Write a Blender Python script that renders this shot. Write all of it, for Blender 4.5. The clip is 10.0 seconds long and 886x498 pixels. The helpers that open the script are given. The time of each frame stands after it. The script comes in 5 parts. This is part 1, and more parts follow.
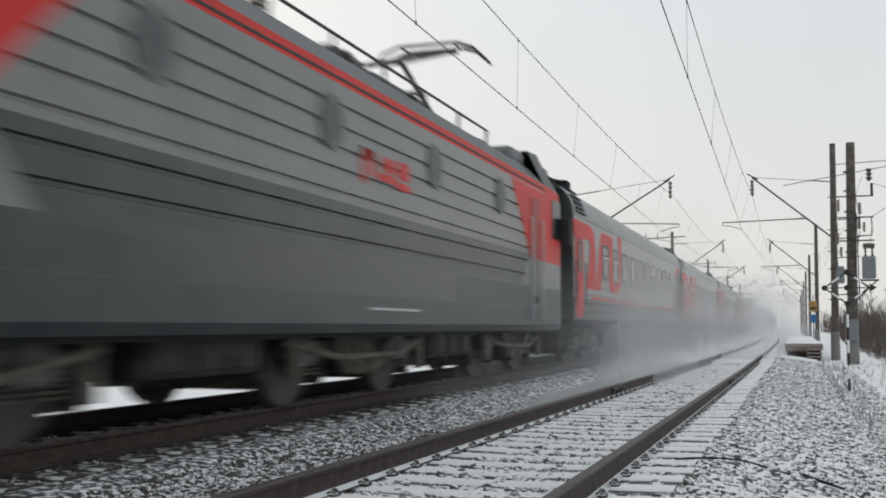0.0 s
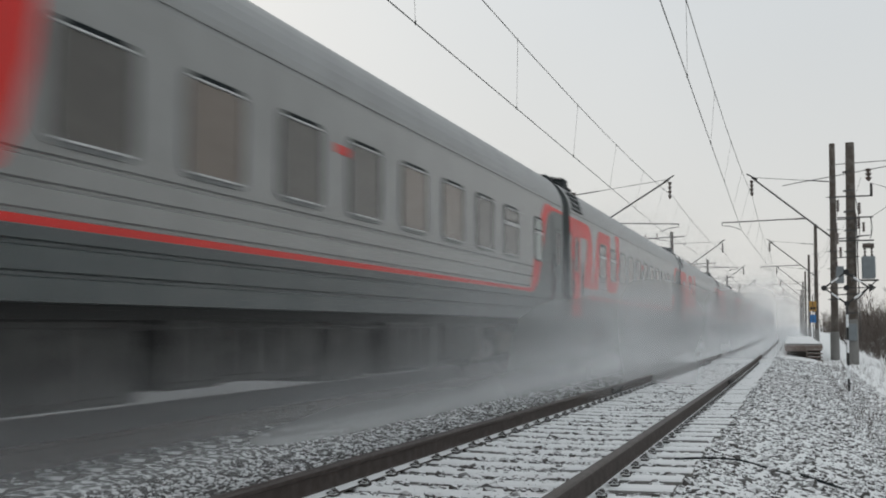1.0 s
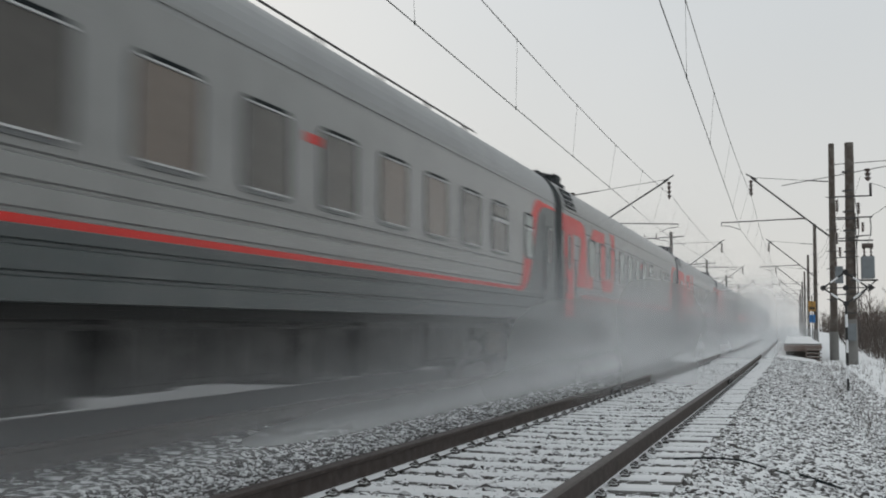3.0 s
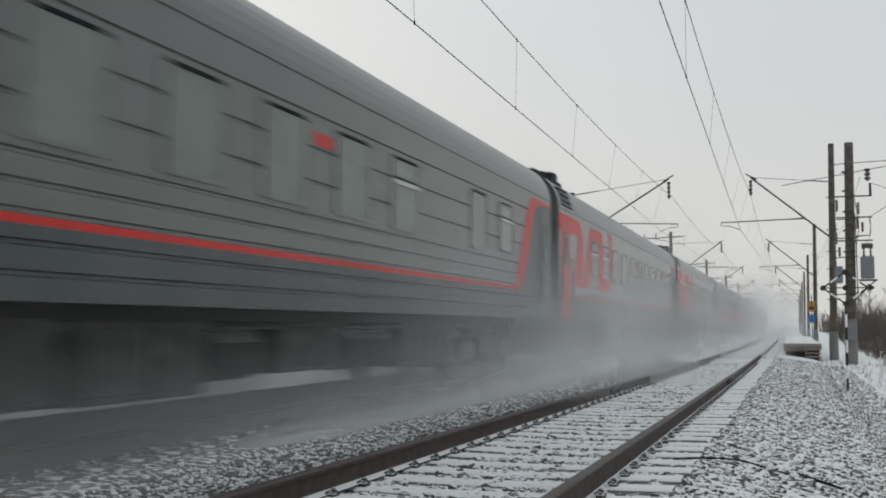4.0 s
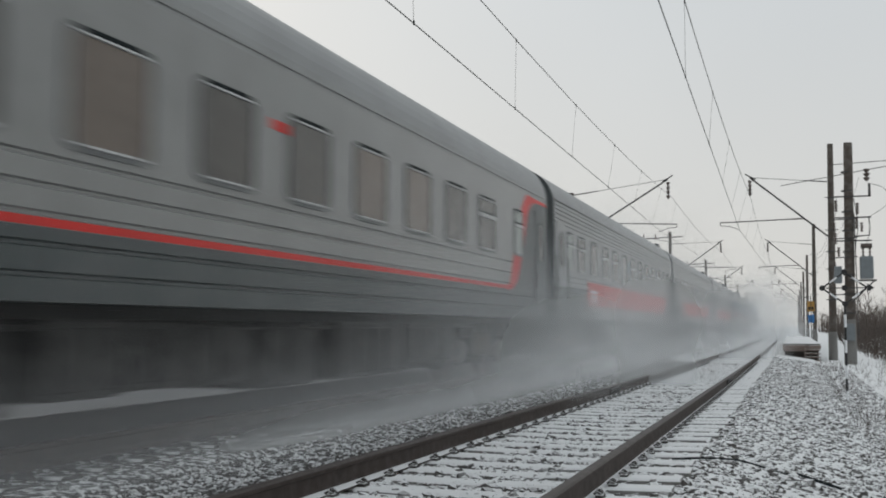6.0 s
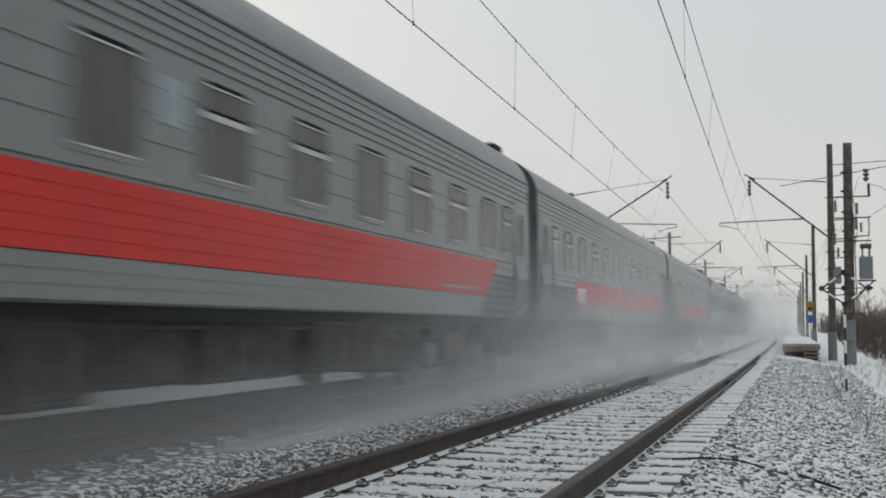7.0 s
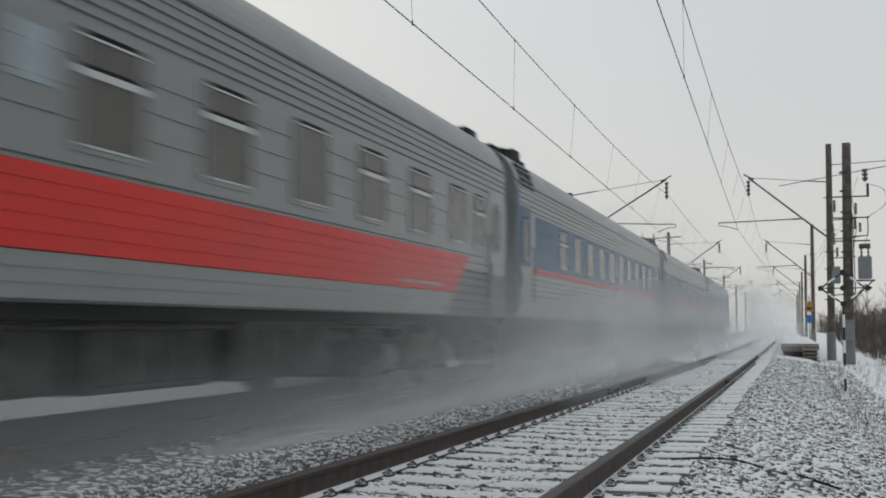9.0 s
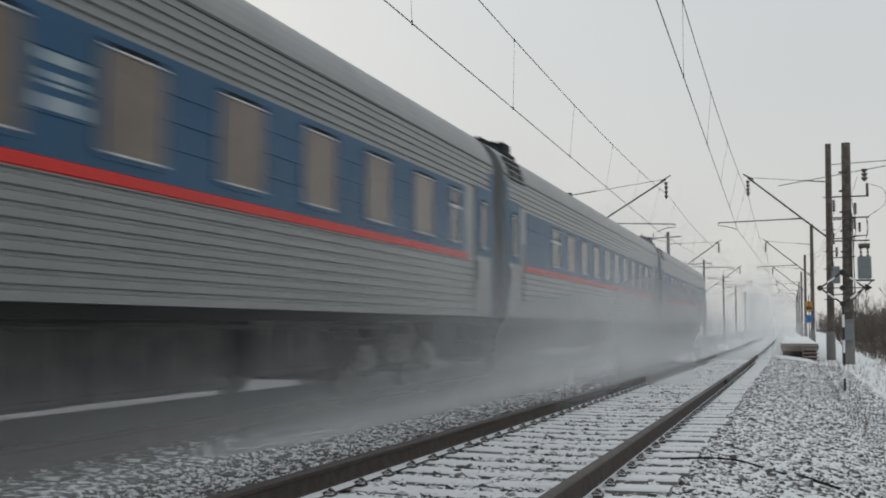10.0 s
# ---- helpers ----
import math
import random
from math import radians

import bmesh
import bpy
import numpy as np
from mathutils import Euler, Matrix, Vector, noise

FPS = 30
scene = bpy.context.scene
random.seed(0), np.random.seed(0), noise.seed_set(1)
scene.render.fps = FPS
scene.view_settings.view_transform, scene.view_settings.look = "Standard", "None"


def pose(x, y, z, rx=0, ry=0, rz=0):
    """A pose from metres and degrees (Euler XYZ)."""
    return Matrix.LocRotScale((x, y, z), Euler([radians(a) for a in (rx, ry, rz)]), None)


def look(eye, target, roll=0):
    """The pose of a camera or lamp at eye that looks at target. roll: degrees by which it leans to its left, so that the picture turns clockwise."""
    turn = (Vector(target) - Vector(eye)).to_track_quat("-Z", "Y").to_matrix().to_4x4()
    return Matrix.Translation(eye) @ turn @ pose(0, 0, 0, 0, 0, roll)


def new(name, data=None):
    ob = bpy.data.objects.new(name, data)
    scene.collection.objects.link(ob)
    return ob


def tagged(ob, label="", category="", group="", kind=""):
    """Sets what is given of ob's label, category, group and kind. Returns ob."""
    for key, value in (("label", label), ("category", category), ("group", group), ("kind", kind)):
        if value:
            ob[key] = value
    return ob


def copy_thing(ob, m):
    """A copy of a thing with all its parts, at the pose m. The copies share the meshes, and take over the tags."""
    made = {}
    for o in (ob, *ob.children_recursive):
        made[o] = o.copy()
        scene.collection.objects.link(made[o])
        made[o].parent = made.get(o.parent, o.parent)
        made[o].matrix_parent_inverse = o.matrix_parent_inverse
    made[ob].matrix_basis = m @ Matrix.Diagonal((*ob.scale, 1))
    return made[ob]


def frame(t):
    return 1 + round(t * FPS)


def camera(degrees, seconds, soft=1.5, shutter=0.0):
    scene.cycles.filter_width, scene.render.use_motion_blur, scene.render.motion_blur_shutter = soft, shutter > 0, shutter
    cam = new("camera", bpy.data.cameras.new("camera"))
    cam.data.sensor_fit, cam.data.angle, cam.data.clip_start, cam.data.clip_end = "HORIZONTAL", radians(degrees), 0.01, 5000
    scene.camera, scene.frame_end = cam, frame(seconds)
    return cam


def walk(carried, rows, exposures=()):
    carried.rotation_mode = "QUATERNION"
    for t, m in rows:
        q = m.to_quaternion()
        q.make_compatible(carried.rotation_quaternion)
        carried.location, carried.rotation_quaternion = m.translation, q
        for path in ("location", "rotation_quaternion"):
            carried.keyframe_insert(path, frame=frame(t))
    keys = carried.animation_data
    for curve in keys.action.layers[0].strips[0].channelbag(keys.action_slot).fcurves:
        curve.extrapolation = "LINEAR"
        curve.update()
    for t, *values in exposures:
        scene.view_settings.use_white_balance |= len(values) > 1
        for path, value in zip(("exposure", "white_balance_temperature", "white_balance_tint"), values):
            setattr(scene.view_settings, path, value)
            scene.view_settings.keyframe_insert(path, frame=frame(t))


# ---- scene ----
# World: z = 0 on the rail heads, y along the line, x to the right. The near track is empty, the far one carries the train.
cam = camera(45, 10.0, soft=1.9, shutter=0.45)
EYE_Z = 0.87
walk(cam, [(0, pose(0, 0, EYE_Z, 94.14, 0, 18.12)), (2.5, pose(0, 0, EYE_Z, 94.14, 0, 18.07)),
           (5.5, pose(0, 0, EYE_Z, 94.14, 0, 18.02)), (7.5, pose(0, 0, EYE_Z, 94.16, 0, 17.97)),
           (10, pose(0, 0, EYE_Z, 94.14, 0, 17.91))], [(0, 0.14), (0.6, 0.06), (1.5, -0.03), (4, -0.06), (10, -0.11)])

# ---- light: an overcast winter day ----
world = bpy.data.worlds.new("overcast_sky")
scene.world = world
world.use_nodes = True
wn, wl = world.node_tree.nodes, world.node_tree.links
wn.clear()
w_out = wn.new("ShaderNodeOutputWorld")
w_bg = wn.new("ShaderNodeBackground")
w_sky = wn.new("ShaderNodeTexSky")
w_sky.sky_type = "NISHITA"
w_sky.sun_disc = False
w_sky.sun_elevation, w_sky.sun_rotation = radians(28), radians(-38)
w_sky.dust_density = 4
w_scale = wn.new("ShaderNodeVectorMath")
w_scale.operation = "SCALE"
w_scale.inputs["Scale"].default_value = 0.08
w_co = wn.new("ShaderNodeTexCoord")
w_sep = wn.new("ShaderNodeSeparateXYZ")
w_ramp = wn.new("ShaderNodeValToRGB")
w_ramp.color_ramp.elements[0].position, w_ramp.color_ramp.elements[0].color = 0.0, (0.73, 0.725, 0.70, 1)
w_ramp.color_ramp.elements[1].position, w_ramp.color_ramp.elements[1].color = 0.38, (0.65, 0.695, 0.725, 1)
w_noise = wn.new("ShaderNodeTexNoise")
w_noise.inputs["Scale"].default_value, w_noise.inputs["Detail"].default_value = 2.2, 3
w_cloud = wn.new("ShaderNodeMapRange")
w_cloud.inputs["From Min"].default_value, w_cloud.inputs["From Max"].default_value = 0.3, 0.7
w_cloud.inputs["To Min"].default_value, w_cloud.inputs["To Max"].default_value = 0.97, 1.03
w_mul = wn.new("ShaderNodeVectorMath")
w_mul.operation = "SCALE"
w_mix = wn.new("ShaderNodeMix")
w_mix.data_type = "RGBA"
w_mix.inputs["Factor"].default_value = 0.93
wl.new(w_co.outputs["Generated"], w_sep.inputs[0])
wl.new(w_co.outputs["Generated"], w_noise.inputs["Vector"])
wl.new(w_sep.outputs["Z"], w_ramp.inputs["Fac"])
wl.new(w_noise.outputs["Fac"], w_cloud.inputs["Value"])
wl.new(w_ramp.outputs["Color"], w_mul.inputs[0])
wl.new(w_cloud.outputs["Result"], w_mul.inputs["Scale"])
wl.new(w_sky.outputs["Color"], w_scale.inputs[0])
wl.new(w_scale.outputs["Vector"], w_mix.inputs["A"])
wl.new(w_mul.outputs["Vector"], w_mix.inputs["B"])
wl.new(w_mix.outputs["Result"], w_bg.inputs["Color"])
wl.new(w_bg.outputs["Background"], w_out.inputs["Surface"])
w_bg.inputs["Strength"].default_value = 1.0
sun = new("sun", bpy.data.lights.new("sun", "SUN"))
sun.data.energy, sun.data.angle, sun.data.color = 0.5, radians(40), (1, 0.97, 0.93)
sun.matrix_basis = look((-70, 90, 60), (0, 20, 0))


# ---- materials ----
def material(name, base, rough=0.7, metal=0.0, vary=0.15, scale=3.0, grain=40.0, bump=0.15, bump_dist=0.004, stain=None, stain_amount=0.0, per_object=0.0, spec=0.5):
    """A surface with stains at one scale, grain at another and fine relief."""
    m = bpy.data.materials.new(name)
    m.use_nodes = True
    n, l = m.node_tree.nodes, m.node_tree.links
    b = n["Principled BSDF"]
    b.inputs["Roughness"].default_value, b.inputs["Metallic"].default_value = rough, metal
    b.inputs["Specular IOR Level"].default_value = spec
    co = n.new("ShaderNodeTexCoord")
    big, fine = n.new("ShaderNodeTexNoise"), n.new("ShaderNodeTexNoise")
    for tex, sc, det in ((big, scale, 4), (fine, grain, 6)):
        tex.inputs["Scale"].default_value, tex.inputs["Detail"].default_value = sc, det
        l.new(co.outputs["Object"], tex.inputs["Vector"])
    add = n.new("ShaderNodeMath")
    add.operation = "ADD"
    l.new(big.outputs["Fac"], add.inputs[0])
    l.new(fine.outputs["Fac"], add.inputs[1])
    rng = n.new("ShaderNodeMapRange")
    rng.inputs["From Min"].default_value, rng.inputs["From Max"].default_value = 0.6, 1.4
    rng.inputs["To Min"].default_value, rng.inputs["To Max"].default_value = 1 - vary, 1 + vary
    l.new(add.outputs[0], rng.inputs["Value"])
    mul = n.new("ShaderNodeVectorMath")
    mul.operation = "SCALE"
    mul.inputs[0].default_value = base
    l.new(rng.outputs["Result"], mul.inputs["Scale"])
    colour = mul.outputs["Vector"]
    if per_object:
        info = n.new("ShaderNodeObjectInfo")
        r2 = n.new("ShaderNodeMapRange")
        r2.inputs["To Min"].default_value, r2.inputs["To Max"].default_value = 1 - per_object, 1 + per_object
        l.new(info.outputs["Random"], r2.inputs["Value"])
        m2 = n.new("ShaderNodeVectorMath")
        m2.operation = "SCALE"
        l.new(colour, m2.inputs[0])
        l.new(r2.outputs["Result"], m2.inputs["Scale"])
        colour = m2.outputs["Vector"]
    if stain:
        st = n.new("ShaderNodeTexNoise")
        st.inputs["Scale"].default_value, st.inputs["Detail"].default_value = scale * 2.3, 5
        mp = n.new("ShaderNodeMapping")
        mp.inputs["Location"].default_value = (7, 3, 1)
        l.new(co.outputs["Object"], mp.inputs["Vector"])
        l.new(mp.outputs["Vector"], st.inputs["Vector"])
        sr = n.new("ShaderNodeMapRange")
        sr.inputs["From Min"].default_value, sr.inputs["From Max"].default_value = 0.45, 0.65
        sr.inputs["To Max"].default_value = stain_amount
        l.new(st.outputs["Fac"], sr.inputs["Value"])
        mx = n.new("ShaderNodeMix")
        mx.data_type = "RGBA"
        mx.inputs["B"].default_value = (*stain, 1)
        l.new(sr.outputs["Result"], mx.inputs["Factor"])
        l.new(colour, mx.inputs["A"])
        colour = mx.outputs["Result"]
    l.new(colour, b.inputs["Base Color"])
    if bump:
        bp = n.new("ShaderNodeBump")
        bp.inputs["Strength"].default_value, bp.inputs["Distance"].default_value = bump, bump_dist
        l.new(fine.outputs["Fac"], bp.inputs["Height"])
        l.new(bp.outputs["Normal"], b.inputs["Normal"])
    return m


def snowy(name, base, cover, snow=(0.79, 0.80, 0.80), scale=9.0, rough=0.9, per_island=0.0, grain=60.0):
    """A surface on whose upward faces patchy snow lies: cover is how much of them it hides."""
    m = material(name, base, rough, vary=0.3, scale=scale, grain=grain, bump=0.3, bump_dist=0.01)
    n, l = m.node_tree.nodes, m.node_tree.links
    b = n["Principled BSDF"]
    old = b.inputs["Base Color"].links[0].from_socket
    geo, sep = n.new("ShaderNodeNewGeometry"), n.new("ShaderNodeSeparateXYZ")
    l.new(geo.outputs["Normal"], sep.inputs[0])
    co, no = n.new("ShaderNodeTexCoord"), n.new("ShaderNodeTexNoise")
    no.inputs["Scale"].default_value, no.inputs["Detail"].default_value = scale, 6
    l.new(co.outputs["Object"], no.inputs["Vector"])
    patch = n.new("ShaderNodeMapRange")
    patch.inputs["From Min"].default_value, patch.inputs["From Max"].default_value = 0.56 - 0.42 * cover, 0.66 - 0.42 * cover
    l.new(no.outputs["Fac"], patch.inputs["Value"])
    up = n.new("ShaderNodeMapRange")
    up.inputs["From Min"].default_value, up.inputs["From Max"].default_value = 0.45, 0.75
    l.new(sep.outputs["Z"], up.inputs["Value"])
    mu = n.new("ShaderNodeMath")
    mu.operation = "MULTIPLY"
    l.new(patch.outputs["Result"], mu.inputs[0])
    l.new(up.outputs["Result"], mu.inputs[1])
    fac = mu.outputs[0]
    if per_island:
        r = n.new("ShaderNodeMapRange")
        r.inputs["From Min"].default_value, r.inputs["From Max"].default_value = per_island - 0.1, per_island + 0.1
        r.inputs["To Min"].default_value, r.inputs["To Max"].default_value = 1, 0
        l.new(geo.outputs["Random Per Island"], r.inputs["Value"])
        mi = n.new("ShaderNodeMath")
        mi.operation = "MULTIPLY"
        l.new(fac, mi.inputs[0])
        l.new(r.outputs["Result"], mi.inputs[1])
        fac = mi.outputs[0]
    mx = n.new("ShaderNodeMix")
    mx.data_type = "RGBA"
    mx.inputs["B"].default_value = (*snow, 1)
    l.new(fac, mx.inputs["Factor"])
    l.new(old, mx.inputs["A"])
    l.new(mx.outputs["Result"], b.inputs["Base Color"])
    return m


def glass(name, tint, rough=0.22):
    m = material(name, tint, rough, vary=0.25, scale=1.2, grain=9, bump=0.0)
    m.node_tree.nodes["Principled BSDF"].inputs["Specular IOR Level"].default_value = 0.3
    return m


def snow_dust(name, alpha, height, low=0.0, stretch=0.35, scale=0.5, along=None, across=None, contrast=1.0, foot=False, tone=(0.86, 0.875, 0.885)):
    """Drifting powder: see-through, thinning out upwards and in uneven wisps.
    along: (y0, y1, share at y0) for powder that grows denser along the line; across: (x full, x none)."""
    m = bpy.data.materials.new(name)
    m.use_nodes = True
    n, l = m.node_tree.nodes, m.node_tree.links
    n.clear()
    out, mix, tr, df = n.new("ShaderNodeOutputMaterial"), n.new("ShaderNodeMixShader"), n.new("ShaderNodeBsdfTransparent"), n.new("ShaderNodeBsdfDiffuse")
    tl, both = n.new("ShaderNodeBsdfTranslucent"), n.new("ShaderNodeMixShader")
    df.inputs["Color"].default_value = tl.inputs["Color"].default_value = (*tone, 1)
    co, mp, no, sep = n.new("ShaderNodeTexCoord"), n.new("ShaderNodeMapping"), n.new("ShaderNodeTexNoise"), n.new("ShaderNodeSeparateXYZ")
    mp.inputs["Scale"].default_value = (1, stretch, 1.3)
    no.inputs["Scale"].default_value, no.inputs["Detail"].default_value, no.inputs["Distortion"].default_value = scale, 4, 0.5
    l.new(co.outputs["Object"], mp.inputs["Vector"])
    l.new(mp.outputs["Vector"], no.inputs["Vector"])
    l.new(co.outputs["Object"], sep.inputs[0])

    def ramp(socket, a, b, va, vb):
        r = n.new("ShaderNodeMapRange")
        r.interpolation_type = "SMOOTHSTEP"
        for key, v in (("From Min", a), ("From Max", b), ("To Min", va), ("To Max", vb)):
            r.inputs[key].default_value = v
        l.new(socket, r.inputs["Value"])
        return r.outputs["Result"]

    def times(a, b):
        k = n.new("ShaderNodeMath")
        k.operation, k.use_clamp = "MULTIPLY", True
        l.new(a, k.inputs[0])
        l.new(b, k.inputs[1])
        return k.outputs[0]

    wisp = n.new("ShaderNodeMath")
    wisp.operation = "MULTIPLY_ADD"
    l.new(no.outputs["Fac"], wisp.inputs[0])
    wisp.inputs[1].default_value, wisp.inputs[2].default_value = 0.9 * height * contrast, -0.45 * height * contrast
    lifted = n.new("ShaderNodeMath")
    lifted.operation = "SUBTRACT"
    l.new(sep.outputs["Z"], lifted.inputs[0])
    l.new(wisp.outputs[0], lifted.inputs[1])
    value = times(ramp(lifted.outputs[0], low, height, 1, 0), ramp(no.outputs["Fac"], 0.28, 0.72, (1 - 0.6 * contrast) * alpha, (1 + 0.4 * contrast) * alpha))
    value = times(value, ramp(sep.outputs["Z"], height * 1.2, height * 1.5, 1, 0))
    if foot:
        value = times(value, ramp(sep.outputs["Z"], -0.3, 0.12, 0.0, 1))
    if along:
        value = times(value, ramp(sep.outputs["Y"], along[0], along[1], along[2], 1))
    if across:
        value = times(value, ramp(sep.outputs["X"], across[0], across[1], 1, 0))
        value = times(value, ramp(sep.outputs["X"], -4.42, -3.2, 0, 1))
    l.new(value, mix.inputs["Fac"])
    both.inputs["Fac"].default_value = 0.3
    l.new(df.outputs[0], both.inputs[1])
    l.new(tl.outputs[0], both.inputs[2])
    l.new(tr.outputs[0], mix.inputs[1])
    l.new(both.outputs[0], mix.inputs[2])
    l.new(mix.outputs[0], out.inputs["Surface"])
    return m


GREY = material("light_grey_paint", (0.212, 0.214, 0.208), 0.3, vary=0.08, scale=0.8, grain=30, stain=(0.15, 0.15, 0.145), stain_amount=0.4)
SILVER = material("silver_grey_paint", (0.18, 0.19, 0.191), 0.3, vary=0.08, scale=0.8, grain=30, stain=(0.16, 0.165, 0.16), stain_amount=0.4)
DARK = material("dark_grey_paint", (0.036, 0.047, 0.048), 0.42, vary=0.12, scale=0.8, grain=30, stain=(0.08, 0.085, 0.085), stain_amount=0.4)
RED = material("red_paint", (0.56, 0.02, 0.015), 0.45, vary=0.1, scale=0.9, grain=30, spec=0.25, stain=(0.36, 0.03, 0.022), stain_amount=0.35)
BLUE = material("blue_paint", (0.006, 0.066, 0.145), 0.45, vary=0.12, scale=0.8, grain=30, spec=0.3, stain=(0.012, 0.06, 0.11), stain_amount=0.5)
PALE_BLUE = material("faded_pale_blue_board", (0.27, 0.33, 0.36), 0.5, vary=0.25, scale=8)
WHITE = material("white_paint", (0.75, 0.76, 0.77), 0.5, vary=0.08)
ROOF_LIGHT = material("light_roof_paint", (0.23, 0.235, 0.232), 0.42, vary=0.12, scale=0.7, grain=20, stain=(0.15, 0.15, 0.148), stain_amount=0.35)
ROOF = material("roof_grey_paint", (0.15, 0.155, 0.155), 0.6, vary=0.15, scale=0.7, grain=20, stain=(0.24, 0.245, 0.245), stain_amount=0.4)
LOCO_DARK = material("locomotive_dark_grey_paint", (0.026, 0.034, 0.034), 0.32, vary=0.15, scale=0.7, grain=25, stain=(0.065, 0.068, 0.066), stain_amount=0.4)
RUBBER = material("black_rubber", (0.008, 0.012, 0.013), 0.8, vary=0.2, spec=0.15)
GEAR = snowy("underframe_grime", (0.012, 0.012, 0.011), 0.5, snow=(0.2, 0.2, 0.2), scale=3)
CLIP = snowy("snowy_rail_clip", (0.05, 0.045, 0.04), 0.3, scale=14)
BOX_GEAR = material("underframe_box_paint", (0.014, 0.014, 0.013), 0.75, vary=0.4, scale=2, stain=(0.075, 0.074, 0.07), stain_amount=0.55)
STEEL = material("worn_steel", (0.07, 0.065, 0.06), 0.6, 0.3, vary=0.2, scale=6)
WINDOW = glass("dusty_window_glass", (0.075, 0.07, 0.062))
WINDOW_PALE = glass("frosted_window_glass", (0.25, 0.275, 0.255), 0.3)
DINING_PANE = glass("pale_dining_window_glass", (0.15, 0.178, 0.162), 0.25)
CURTAIN_GLASS = glass("curtained_window_glass", (0.135, 0.11, 0.09))
FRAME_GREY = material("window_frame_grey", (0.10, 0.105, 0.105), 0.5)
DARK_GLASS = glass("dark_cab_glass", (0.012, 0.014, 0.016), 0.15)
DINING_GREY = material("dining_car_grey_paint", (0.118, 0.122, 0.117), 0.3, vary=0.1, scale=0.8, grain=30, stain=(0.095, 0.096, 0.092), stain_amount=0.4)
BLUE_RUBBER = material("dark_blue_bellows", (0.006, 0.022, 0.04), 0.7, vary=0.2)
FRAME_LIGHT = material("window_bar_light", (0.45, 0.455, 0.45), 0.35, vary=0.1)
RAIL_RUST = material("rusty_rail_side", (0.036, 0.025, 0.02), 0.85, vary=0.35, scale=4, grain=70, bump=0.4, stain=(0.075, 0.06, 0.055), stain_amount=0.5)
RAIL_TOP = material("worn_rail_head", (0.05, 0.039, 0.034), 0.6, 0.2, vary=0.25, scale=5, stain=(0.1, 0.085, 0.078), stain_amount=0.6)
RAIL_FOOT = snowy("snow_on_rail_foot", (0.05, 0.04, 0.034), 1.0, scale=12)
CONCRETE_SLEEPER = snowy("snowy_sleeper_concrete", (0.17, 0.165, 0.155), 0.7, scale=9)
SNOW_GROUND = snowy("snow_over_gravel", (0.11, 0.105, 0.10), 0.86, scale=11, grain=90)
DARK_SLEEPER = snowy("dark_sleeper_concrete", (0.05, 0.047, 0.044), 0.0, scale=5)
BALLAST_BARE = snowy("dark_ballast_gravel", (0.05, 0.047, 0.044), 0.18, scale=14, grain=90)
STONE = snowy("snow_dusted_ballast", (0.085, 0.08, 0.075), 1.08, scale=18, per_island=0.88)
STONE_MID = snowy("thinly_snowed_ballast", (0.08, 0.075, 0.07), 0.7, scale=22, per_island=0.58)
STONE_BARE = snowy("dark_ballast_stone", (0.06, 0.056, 0.053), 0.4, scale=22, per_island=0.45)
POLE = material("weathered_pole_concrete", (0.085, 0.07, 0.058), 0.9, vary=0.3, scale=1.4, grain=35, bump=0.4, stain=(0.17, 0.155, 0.14), stain_amount=0.6)
POLE_BASE = material("pole_base_concrete", (0.2, 0.195, 0.185), 0.9, vary=0.2, scale=2, bump=0.4)
IRON = material("dark_galvanised_iron", (0.06, 0.058, 0.056), 0.6, 0.3, vary=0.3, scale=5)
WIRE = material("oxidised_copper_wire", (0.05, 0.055, 0.05), 0.6, 0.3, vary=0.2)
CERAMIC = material("brown_insulator_glaze", (0.07, 0.05, 0.04), 0.3, vary=0.2)
BOXGREY = material("switch_box_paint", (0.17, 0.19, 0.20), 0.6, vary=0.2, scale=5)
PLANK = snowy("snowy_weathered_plank", (0.24, 0.19, 0.165), 0.8, scale=6)
PLATFORM_SNOW = snowy("snow_on_platform", (0.25, 0.24, 0.23), 1.2, scale=3)
BARK = material("wet_dark_bark", (0.05, 0.04, 0.034), 0.9, vary=0.3, scale=6)
DRY = material("dry_brown_scrub", (0.105, 0.086, 0.074), 0.95, vary=0.4, scale=3)
YELLOW = material("yellow_sign_paint", (0.4, 0.22, 0.05), 0.5, vary=0.1)
SIGN_BLUE = material("blue_sign_paint", (0.03, 0.16, 0.4), 0.5, vary=0.1)
BLACK = material("black_sign_paint", (0.015, 0.015, 0.015), 0.6, vary=0.1)


# ---- mesh helpers ----
def part(name, bm, mat, parent=None, label="", smooth=False):
    """Links a bmesh as ONE mesh object under a thing or under a part."""
    me = bpy.data.meshes.new(name)
    bm.to_mesh(me)
    bm.free()
    for m in mat if isinstance(mat, (list, tuple)) else [mat]:
        me.materials.append(m)
    if smooth:
        me.polygons.foreach_set("use_smooth", [True] * len(me.polygons))
    ob = new(name, me)
    ob.parent = parent
    return tagged(ob, label=label)


def share(name, ob, parent, m):
    """Another object on the same mesh."""
    o = new(name, ob.data)
    o.parent = parent
    o.matrix_basis = m
    return o


